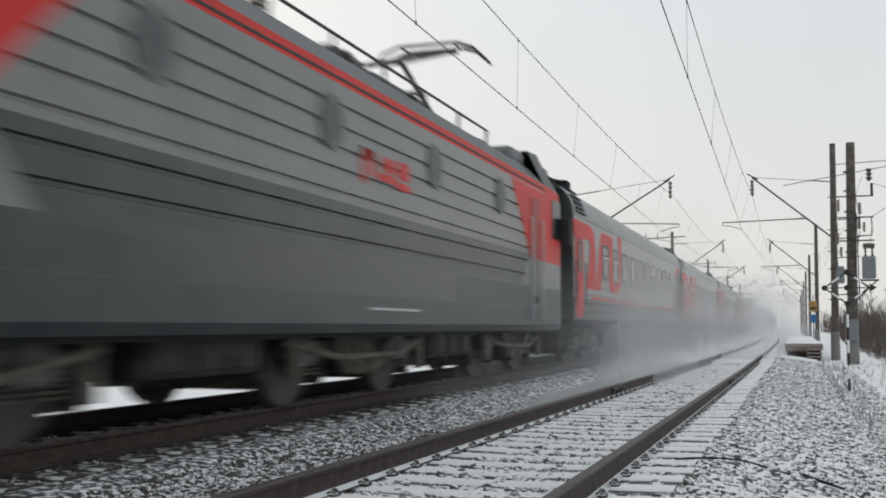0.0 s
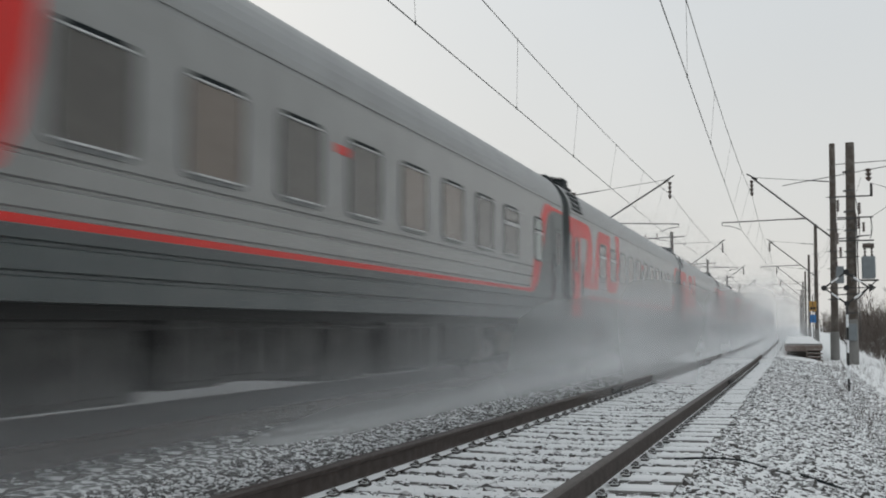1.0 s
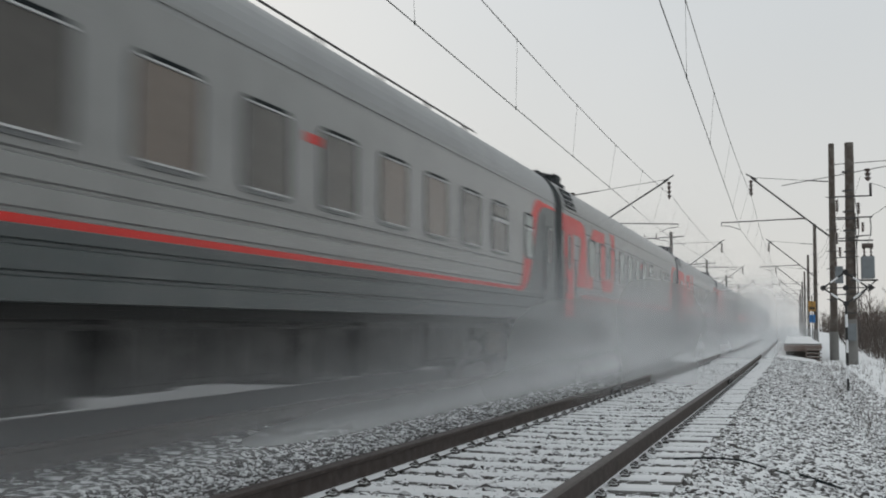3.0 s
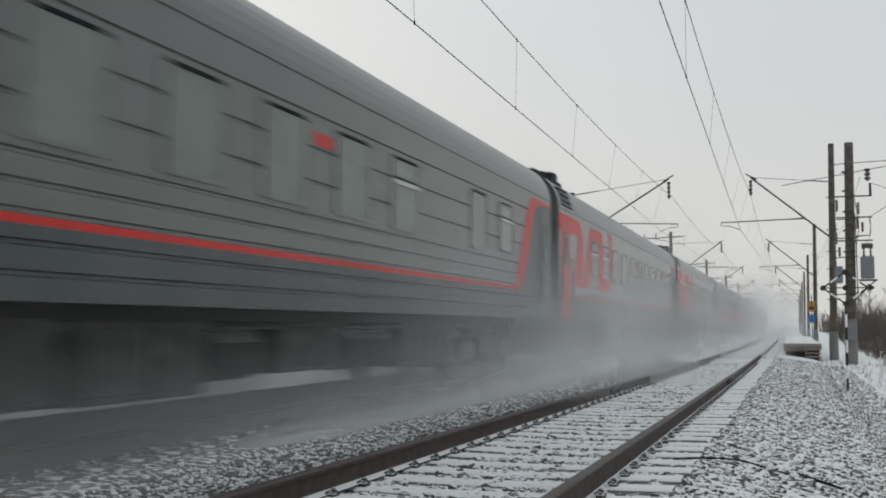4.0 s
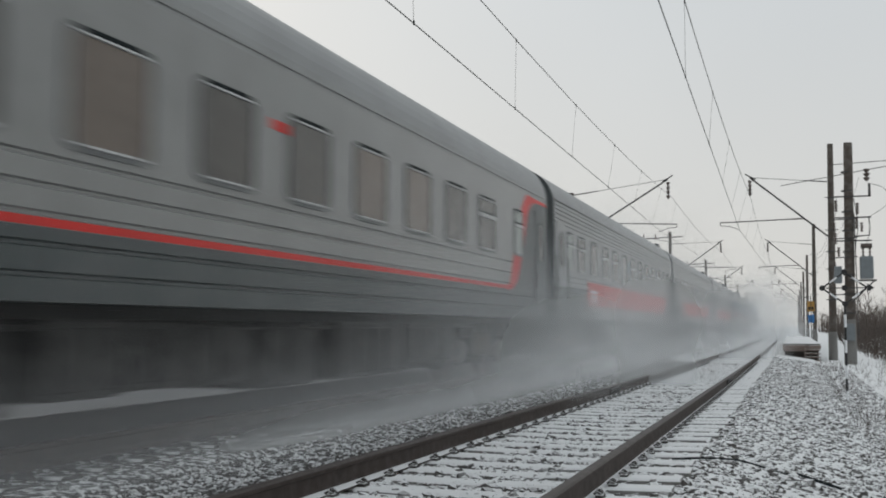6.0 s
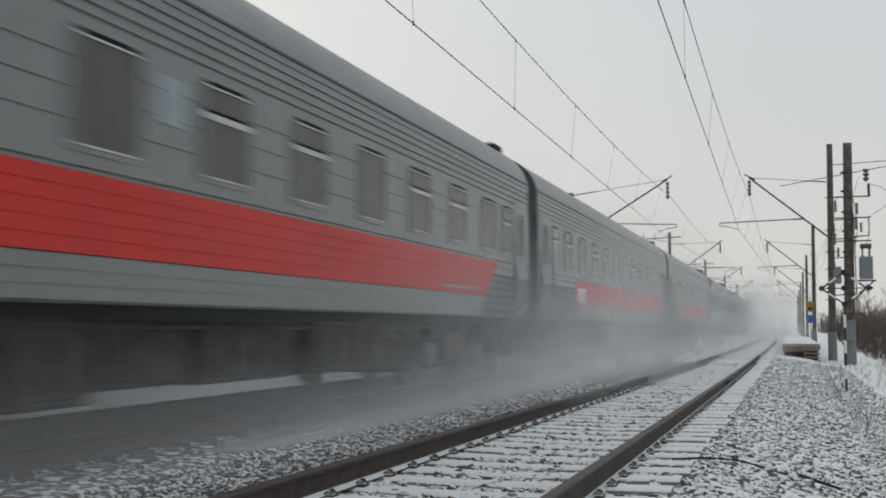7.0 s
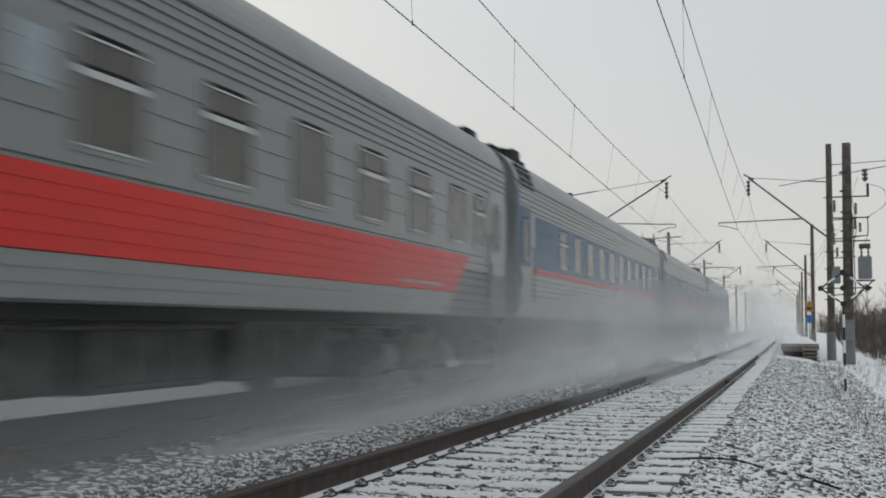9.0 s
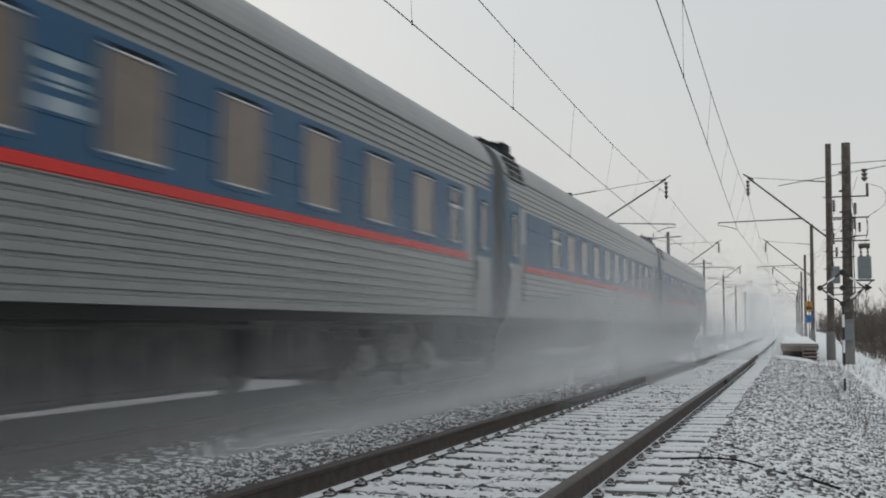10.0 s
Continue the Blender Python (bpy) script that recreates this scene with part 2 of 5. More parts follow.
def box(bm, x0, x1, y0, y1, z0, z1, bevel=0.0):
    if not bevel:
        x0, x1, y0, y1, z0, z1 = min(x0, x1), max(x0, x1), min(y0, y1), max(y0, y1), min(z0, z1), max(z0, z1)
        v = [bm.verts.new((x, y, z)) for z in (z0, z1) for y in (y0, y1) for x in (x0, x1)]
        for f in ((0, 2, 3, 1), (4, 5, 7, 6), (0, 1, 5, 4), (2, 6, 7, 3), (0, 4, 6, 2), (1, 3, 7, 5)):
            bm.faces.new([v[i] for i in f])
        return bm
    r = bmesh.ops.create_cube(bm, size=1, matrix=Matrix.Translation(((x0 + x1) / 2, (y0 + y1) / 2, (z0 + z1) / 2)) @ Matrix.Diagonal((abs(x1 - x0), abs(y1 - y0), abs(z1 - z0), 1)))
    if bevel:
        es = list({e for v in r["verts"] for e in v.link_edges})
        bmesh.ops.bevel(bm, geom=es, offset=bevel, segments=2, affect="EDGES", profile=0.5)
    return bm


def rod(bm, a, b, r0, r1=None, seg=8):
    """A tapered round bar from a to b."""
    a, b = Vector(a), Vector(b)
    q = (b - a).to_track_quat("Z", "Y")
    u, w = q @ Vector((1, 0, 0)), q @ Vector((0, 1, 0))
    r1 = r0 if r1 is None else r1
    lo, hi = [], []
    for k in range(seg):
        t = 2 * math.pi * k / seg
        d = u * math.cos(t) + w * math.sin(t)
        lo.append(bm.verts.new(a + d * r0))
        hi.append(bm.verts.new(b + d * r1))
    for k in range(seg):
        n = (k + 1) % seg
        bm.faces.new((lo[k], lo[n], hi[n], hi[k]))
    bm.faces.new(lo[::-1])
    bm.faces.new(hi)
    return bm


def B():
    return bmesh.new()


def tube(bm, pts, r, seg=6):
    """One round bar bent along the points."""
    pts = [Vector(p) for p in pts]
    prev, n = None, len(pts) - 1
    for i, p in enumerate(pts):
        d = (pts[min(i + 1, n)] - pts[max(i - 1, 0)]).normalized()
        u = d.cross(Vector((0.3, 0.2, 0.93))).normalized()
        w = d.cross(u)
        cur = [bm.verts.new(p + (u * math.cos(2 * math.pi * k / seg) + w * math.sin(2 * math.pi * k / seg)) * r) for k in range(seg)]
        if prev:
            for k in range(seg):
                bm.faces.new((prev[k], prev[(k + 1) % seg], cur[(k + 1) % seg], cur[k]))
        else:
            bm.faces.new(cur[::-1])
        prev = cur
    bm.faces.new(prev)
    return bm


def extrude(bm, profile, y0, y1, mats=None, closed=True, steps=1):
    """Draws a profile of (x, z) along y; mats gives each segment's material index."""
    rings = []
    for k in range(steps + 1):
        y = y0 + (y1 - y0) * k / steps
        rings.append([bm.verts.new((x, y, z)) for x, z in profile])
    n = len(profile)
    for ra, rb in zip(rings, rings[1:]):
        for i in range(n if closed else n - 1):
            j = (i + 1) % n
            f = bm.faces.new((ra[i], ra[j], rb[j], rb[i]))
            if mats:
                f.material_index = mats[i]
    if closed:
        bm.faces.new(rings[0])
        bm.faces.new(rings[-1][::-1])
    bmesh.ops.recalc_face_normals(bm, faces=bm.faces)
    return bm


def plate(bm, pts, x, thick=0.006):
    """A flat shape of (y, z) points on a side wall, proud of it."""
    vs = [bm.verts.new((x, y, z)) for y, z in pts]
    vt = [bm.verts.new((x + thick, y, z)) for y, z in pts]
    bm.faces.new(vt)
    n = len(pts)
    for i in range(n):
        j = (i + 1) % n
        bm.faces.new((vs[i], vs[j], vt[j], vt[i]))
    bmesh.ops.recalc_face_normals(bm, faces=bm.faces)
    bmesh.ops.triangulate(bm, faces=[f for f in bm.faces if len(f.verts) > 4])
    return bm


def spline(ctrl, n=8):
    """Points of a smooth curve through the given ones."""
    p = [Vector(c) for c in ctrl]
    p = [2 * p[0] - p[1]] + p + [2 * p[-1] - p[-2]]
    out = []
    for i in range(1, len(p) - 2):
        for k in range(n):
            t = k / n
            out.append(0.5 * ((2 * p[i]) + (p[i + 1] - p[i - 1]) * t + (2 * p[i - 1] - 5 * p[i] + 4 * p[i + 1] - p[i + 2]) * t * t + (3 * p[i] - p[i - 1] - 3 * p[i + 1] + p[i + 2]) * t ** 3))
    return out + [p[-2]]


def ribbon(bm, ctrl, widths, x, thick=0.006, n=8):
    """A band of paint along a curve of (y, z) points; widths is measured across it."""
    pts = spline([(a, b, 0) for a, b in ctrl], n)
    m = len(pts) - 1
    lo, hi = [], []
    for i, q in enumerate(pts):
        d = (pts[min(i + 1, m)] - pts[max(i - 1, 0)]).normalized()
        f = i / m * (len(widths) - 1)
        k = min(int(f), len(widths) - 2)
        w = (widths[k] * (1 - f + k) + widths[k + 1] * (f - k)) / 2
        lo.append((q.x + d.y * w, q.y - d.x * w))
        hi.append((q.x - d.y * w, q.y + d.x * w))
    prev = None
    for a, b in zip(lo, hi):
        cur = [bm.verts.new((x, *a)), bm.verts.new((x, *b)), bm.verts.new((x + thick, *b)), bm.verts.new((x + thick, *a))]
        if prev:
            for i, j in ((2, 3), (0, 1), (1, 2), (3, 0)):
                bm.faces.new((prev[i], prev[j], cur[j], cur[i]))
        prev = cur
    bmesh.ops.recalc_face_normals(bm, faces=bm.faces)
    return bm


def rounded(y0, y1, z0, z1, r=0.09, n=4):
    pts = []
    for cy, cz, a0 in ((y1 - r, z1 - r, 0), (y0 + r, z1 - r, 90), (y0 + r, z0 + r, 180), (y1 - r, z0 + r, 270)):
        for k in range(n + 1):
            a = radians(a0 + 90 * k / n)
            pts.append((cy + r * math.cos(a), cz + r * math.sin(a)))
    return pts


# ---- the ground, one sheet to the horizon ----
TRACK_NEAR, TRACK_FAR = -2.115, -6.18


def sag(y):
    """Gentle fall of the empty track away from the camera."""
    return -0.335 * (1 - math.exp(-(max(y, 0.0) / 32) ** 1.4))


def ground_z(x, y=0.0):
    drop = sag(y) * max(0.0, min(1.0, (x + 4.3) / 0.7, (1.0 - x) / 1.5))
    return level_z(x) + drop


def level_z(x):
    prof = [(-400, -0.9), (-14, -0.9), (-9.2, -0.62), (-8.2, -0.23), (-4.5, -0.23), (-4.1, -0.29), (-3.6, -0.216), (-0.62, -0.216), (-0.3, -0.31), (0.5, -0.56), (1.2, -0.84), (4, -0.92), (8, -1.1), (400, -1.3)]
    for (xa, za), (xb, zb) in zip(prof, prof[1:]):
        if x <= xb:
            return za + (zb - za) * (x - xa) / (xb - xa)
    return -1.3


def relief(x, y):
    """Unevenness of the ground: gentle in the track bed, lumpier on the slope."""
    if not (-12 < x < 10 and y < 160):
        return 0.0
    if -3.75 < x < -0.5:
        return 0.008 * noise.noise((x * 1.3, y * 1.3, 0)) + 0.006 * noise.noise((x * 6, y * 6, 4))
    z = 0.02 * noise.noise((x * 1.3, y * 1.3, 0)) + (0.016 * noise.noise((x * 6, y * 6, 4)) if x > -8 else 0)
    return z + (0.05 * noise.noise((x * 0.5, y * 0.3, 9)) if x > 1.2 else 0)


def build_ground():
    xs = [-1500, -400, -120, -50, -25, -14, -11, -9.2, -8.6, -8.2, -7.4] + [-6.6 + 0.12 * i for i in range(82)] + [3.3 + 0.3 * i for i in range(18)] + [9.5, 12, 16, 24, 40, 80, 200, 500, 1500]
    ys = [-60, -20, -6, 0] + [2 + 0.12 * i for i in range(150)] + [20 + 0.4 * i for i in range(100)] + [60 + 2 * i for i in range(45)] + [160, 200, 260, 350, 500, 800, 1400, 3000]
    bm = B()
    grid = []
    for y in ys:
        row = []
        for x in xs:
            z = ground_z(x, y) + relief(x, y)
            row.append(bm.verts.new((x, y, z)))
        grid.append(row)
    for ra, rb in zip(grid, grid[1:]):
        for i in range(len(xs) - 1):
            bm.faces.new((ra[i], ra[i + 1], rb[i + 1], rb[i]))
    tagged(part("ground", bm, SNOW_GROUND, smooth=True), "thin patchy snow lying over grey gravel ground", "ground", kind="structure")


build_ground()


def stones(name, label, count, region, size, seed, mat=None, sink=0.2):
    """Loose ballast stones, too many to count, in one mesh."""
    rnd = random.Random(seed)
    shapes = []
    for k in range(6):
        bm = B()
        bmesh.ops.create_icosphere(bm, subdivisions=1, radius=1)
        for v in bm.verts:
            v.co *= 0.75 + 0.5 * rnd.random()
        bm.verts.index_update()
        shapes.append(([v.co.copy() for v in bm.verts], [[v.index for v in f.verts] for f in bm.faces]))
        bm.free()
    verts, faces = [], []
    for _ in range(count):
        x, y = region(rnd)
        vs, fs = rnd.choice(shapes)
        s = size * (0.55 + 0.9 * rnd.random() ** 2)
        m = Euler((rnd.random() * 6, rnd.random() * 6, rnd.random() * 6)).to_matrix()
        sc = Vector((s * (0.8 + 0.5 * rnd.random()), s, s * (0.55 + 0.3 * rnd.random())))
        base, c = len(verts), Vector((x, y, ground_z(x, y) + relief(x, y) + s * sink))
        verts += [tuple(c + (m @ v) * sc) for v in vs]
        faces += [[base + i for i in f] for f in fs]
    me = bpy.data.meshes.new(name)
    me.from_pydata(verts, [], faces)
    me.materials.append(mat or STONE)
    return tagged(new(name, me), label, "ballast", kind="stuff")


def near_y(rnd, y0, y1, p=2.0):
    return y0 + (y1 - y0) * rnd.random() ** p


stones("ballast_stones", "snow-dusted dark crushed stone along the track shoulder", 10500, lambda r: (r.uniform(-0.74, 2.1), near_y(r, 5, 50, 1.45)), 0.04, 1, sink=-0.1)
stones("ballast_stones", "small dark stone chips among the snow on the shoulder", 6500, lambda r: (r.uniform(-0.74, 1.7), near_y(r, 5, 32, 1.3)), 0.022, 7, sink=-0.05)
stones("ballast_stones", "snow-dusted crushed stone between the two tracks", 24000, lambda r: (r.uniform(-4.85, -3.0), near_y(r, 5, 40)), 0.023, 2, STONE_MID)
stones("ballast_stones", "dark stones with little snow beside the far track", 6000, lambda r: (r.uniform(-8.0, -4.5), near_y(r, 6, 40)), 0.036, 4, STONE_BARE)
stones("ballast_stones", "dark stones showing through snow between the sleepers", 12000, lambda r: (r.uniform(-3.3, -0.7), near_y(r, 4, 40, 1.6)), 0.032, 3, sink=0.2)
stones("ballast_stones", "scattered larger stones lying on the snow", 260, lambda r: (r.uniform(-3.4, 2.0), near_y(r, 5, 20)), 0.042, 6, sink=0.3)


def ballast_bed():
    bm = B()
    xs = [-8.3, -8.0] + [-7.8 + 0.15 * i for i in range(22)] + [-4.45, -4.3]
    ys = [-20, -5] + [3 + 0.2 * i for i in range(180)] + [40 + 2 * i for i in range(60)] + [170, 240, 400, 700]
    grid = []
    for y in ys:
        grid.append([bm.verts.new((x, y, ground_z(x) + (0.012 if -8.1 < x < -4.4 else -0.06) + (0.02 + 0.02 * noise.noise((x * 5, y * 5, 2)) if -8.1 < x < -4.4 else 0))) for x in xs])
    for ra, rb in zip(grid, grid[1:]):
        for i in range(len(xs) - 1):
            bm.faces.new((ra[i], ra[i + 1], rb[i + 1], rb[i]))
    tagged(part("ballast_bed", bm, BALLAST_BARE, smooth=True), "dark gravel bed with little snow under the far track", "ballast", kind="structure")


ballast_bed()


# ---- tracks ----
RAIL_PROFILE = [(-0.075, -0.18), (0.075, -0.18), (0.075, -0.168), (0.02, -0.15), (0.009, -0.135), (0.009, -0.05), (0.033, -0.036), (0.0365, -0.012), (0.028, 0.0), (-0.028, 0.0), (-0.0365, -0.012), (-0.033, -0.036), (-0.009, -0.05), (-0.009, -0.135), (-0.02, -0.15), (-0.075, -0.168)]


def sleeper_mesh(bm, y=0.0, dz=0.0):
    """Prestressed sleeper: two thick seats and a lower waist."""
    secs = [(-1.35, -0.175), (-1.0, -0.18), (-0.5, -0.185), (-0.3, -0.192), (0.3, -0.192), (0.5, -0.185), (1.0, -0.18), (1.35, -0.175)]
    prev = None
    for x, zt in secs:
        zt += dz
        cur = [bm.verts.new((x, y - 0.14, -0.36 + dz)), bm.verts.new((x, y - 0.12, zt - 0.015)), bm.verts.new((x, y - 0.10, zt)), bm.verts.new((x, y + 0.10, zt)), bm.verts.new((x, y + 0.12, zt - 0.015)), bm.verts.new((x, y + 0.14, -0.36 + dz))]
        if prev:
            for i in range(6):
                bm.faces.new((prev[i], prev[(i + 1) % 6], cur[(i + 1) % 6], cur[i]))
        else:
            bm.faces.new(cur)
        prev = cur
    bm.faces.new(prev[::-1])


def build_track(cx, label, single, sleeper_mat, fall=0.0):
    track = tagged(new("railway_track"), label, "railway track", kind="structure")
    track.location = (cx, 0, 0)
    for side in (-1, 1):
        mats = [0] * len(RAIL_PROFILE)
        for i in (7, 8, 9):
            mats[i] = 1
        for i in (2, 14) if fall else ():
            mats[i] = 2
        seat = 0.797 + (0.035 * fall if side > 0 else 0)
        bm = extrude(B(), [(x + side * seat, z) for x, z in RAIL_PROFILE], 0, 1, mats, steps=150)
        for v in bm.verts:
            v.co.y = -20 + 720 * v.co.y ** 2.2
            v.co.z += fall * (sag(v.co.y) - (0.02 if side > 0 else 0))
        part("rail", bm, [RAIL_RUST, RAIL_TOP, RAIL_FOOT], track, "brown rusty steel rail with a worn head")
    bm = B()
    sleeper_mesh(bm)
    bmesh.ops.recalc_face_normals(bm, faces=bm.faces)
    first = part("sleeper", bm, sleeper_mat, track)
    pitch, y, k = 0.5225, 3.24 - 40 * 0.5225, 0
    rnd = random.Random(5)
    first.location = (0, y, 0)
    bm = B()
    rest = []
    while y < 420:
        y += pitch
        k += 1
        if k < single:
            share("sleeper", first, track, pose(rnd.uniform(-0.04, 0.04), y, rnd.uniform(-0.006, 0.006) + fall * sag(y), 0, 0, rnd.uniform(-0.5, 0.5)))
        else:
            sleeper_mesh(bm, y, fall * sag(y))
    bmesh.ops.recalc_face_normals(bm, faces=bm.faces)
    part("far_sleepers", bm, sleeper_mat, track)["kind"] = "stuff"
    return track, pitch


near_track, PITCH = build_track(TRACK_NEAR, "empty railway track with rusty rails on snow-covered concrete sleepers", 220, CONCRETE_SLEEPER, 1.0)
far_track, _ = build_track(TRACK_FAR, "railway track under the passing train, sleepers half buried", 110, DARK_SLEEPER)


def fastening(parent):
    """Clip, pad and bolt holding the rail foot to a sleeper."""
    bm = B()
    for s in (-1, 1):
        box(bm, s * 0.07, s * 0.125, -0.05, 0.05, -0.185, -0.162, 0.005)
        rod(bm, (s * 0.095, 0, -0.165), (s * 0.095, 0, -0.125), 0.013, seg=6)
        rod(bm, (s * 0.095, 0, -0.145), (s * 0.095, 0, -0.132), 0.022, seg=6)
        for d in (-0.035, 0.035):
            tube(bm, [(s * 0.06, d, -0.158), (s * 0.085, d, -0.142), (s * 0.11, d, -0.155)], 0.008)
    return part("rail_fastening", bm, CLIP, parent, "dark bolted rail clip with traces of snow")


def build_fastenings():
    one = None
    for k in range(1, 70):
        for side in (-1, 1):
            m = pose(0.832 if side > 0 else -0.797, 3.24 + PITCH * k, sag(3.24 + PITCH * k))
            if one is None:
                one = fastening(near_track)
                one.matrix_basis = m
            else:
                share("rail_fastening", one, near_track, m)


build_fastenings()


def rail_joint(x, y):
    bm = B()
    for s in (-1, 1):
        box(bm, x + s * 0.012, x + s * 0.05, y - 0.4, y + 0.4, -0.135, -0.04, 0.006)
        for k in range(4):
            yy = y - 0.28 + 0.187 * k
            rod(bm, (x + s * 0.045, yy, -0.09), (x + s * 0.075, yy, -0.09), 0.02, seg=6)
    part("fishplate", bm, GEAR, near_track, "dark bolted joint bars on the rail").location.z = sag(y)
    part("joint_bond", tube(B(), [(x + 0.04, y - 0.5, -0.1), (x + 0.1, y - 0.3, -0.03), (x + 0.11, y, 0.005), (x + 0.1, y + 0.3, -0.03), (x + 0.04, y + 0.5, -0.1)], 0.012), STEEL, near_track, "looped joint bonding cable").location.z = sag(y)


rail_joint(0.832, 22.8)
rail_joint(-0.797, 18.3)


# ---- the train ----
HALF, L = 1.53, 24.54
AXLE = material("dusty_axle_box_paint", (0.14, 0.135, 0.128), 0.7, vary=0.3, scale=5, stain=(0.2, 0.2, 0.2), stain_amount=0.5)


def side_profile(ribs, bands, top=4.3, base=1.03, half=HALF, eave=3.35):
    """Cross-section of a car: pressed ribs up the sides, a curved roof; bands give (upper limit, material index)."""
    cuts = {base, eave}
    for zlim, _ in bands:
        if base < zlim < eave:
            cuts.add(zlim)
    pts = [(half, z) for z in cuts]
    for z in ribs:
        pts += [(half, z - 0.024), (half - 0.024, z - 0.012), (half - 0.024, z + 0.012), (half, z + 0.024)]
    pts.sort(key=lambda p: p[1])
    arc = []
    for k in range(1, 12):
        a = radians(90 * k / 12)
        arc.append((half * math.cos(a) ** 0.72, eave + (top - eave) * math.sin(a) ** 0.9))
    right = pts + arc
    prof = right + [(0, top)] + [(-x, z) for x, z in reversed(right)]
    mats = []
    n = len(prof)
    for i in range(n):
        za, zb = prof[i][1], prof[(i + 1) % n][1]
        zm = (za + zb) / 2
        mats.append(next((k for lim, k in bands if zm < lim), bands[-1][1]))
    return prof, mats


def window(parent, yc, w, z0, z1, pane_mat, bar=False, x=HALF, r=0.1, frame_mat=None, strips=True):
    """Carriage window: rounded gasket frame with the pane set in it, some with a drop light above a bar."""
    bm = B()
    outer, inner = rounded(yc - w / 2 - 0.035, yc + w / 2 + 0.035, z0 - 0.035, z1 + 0.035, r + 0.03), rounded(yc - w / 2, yc + w / 2, z0, z1, r)
    ring = []
    for xx, loop in ((x - 0.01, outer), (x + 0.018, outer), (x + 0.018, inner), (x - 0.01, inner)):
        ring.append([bm.verts.new((xx, a, b)) for a, b in loop])
    n = len(outer)
    for la, lb in zip(ring, ring[1:]):
        for i in range(n):
            bm.faces.new((la[i], la[(i + 1) % n], lb[(i + 1) % n], lb[i]))
    bmesh.ops.recalc_face_normals(bm, faces=bm.faces)
    fr = part("window", bm, frame_mat or FRAME_GREY, parent)
    part("pane", plate(B(), inner, x + 0.001, 0.007), pane_mat, fr)
    # Pale bars paint the bright reflection on the upper and lower window edges.
    for zs in (z0 + 0.004, z1 - 0.03) if strips else ():
        part("sill_highlight_strip", box(B(), x, x + 0.028, yc - w / 2 + r * 0.6, yc + w / 2 - r * 0.6, zs, zs + 0.02, 0.004), FRAME_LIGHT, fr)
    part("dark_slit", box(B(), x, x + 0.024, yc - w / 2 + r * 0.6, yc + w / 2 - r * 0.6, z1 - 0.006, z1 + 0.03, 0.004), RUBBER, fr)
    if bar:
        zb = z0 + (z1 - z0) * 0.66
        part("drop_light_bar", box(B(), x, x + 0.03, yc - w / 2, yc + w / 2, zb - 0.03, zb + 0.03, 0.008), FRAME_LIGHT, fr)
        part("dark_slit", box(B(), x, x + 0.026, yc - w / 2, yc + w / 2, zb + 0.034, zb + 0.06, 0.004), RUBBER, fr)
    return fr


LOCO_GEAR = material("dusty_locomotive_bogie", (0.014, 0.013, 0.011), 0.85, vary=0.5, scale=3.0, grain=14, stain=(0.13, 0.115, 0.095), stain_amount=0.6)
LOCO_SPRING = material("dust_caked_springs", (0.13, 0.118, 0.1), 0.9, vary=0.4, scale=5, grain=20, stain=(0.03, 0.028, 0.025), stain_amount=0.6)


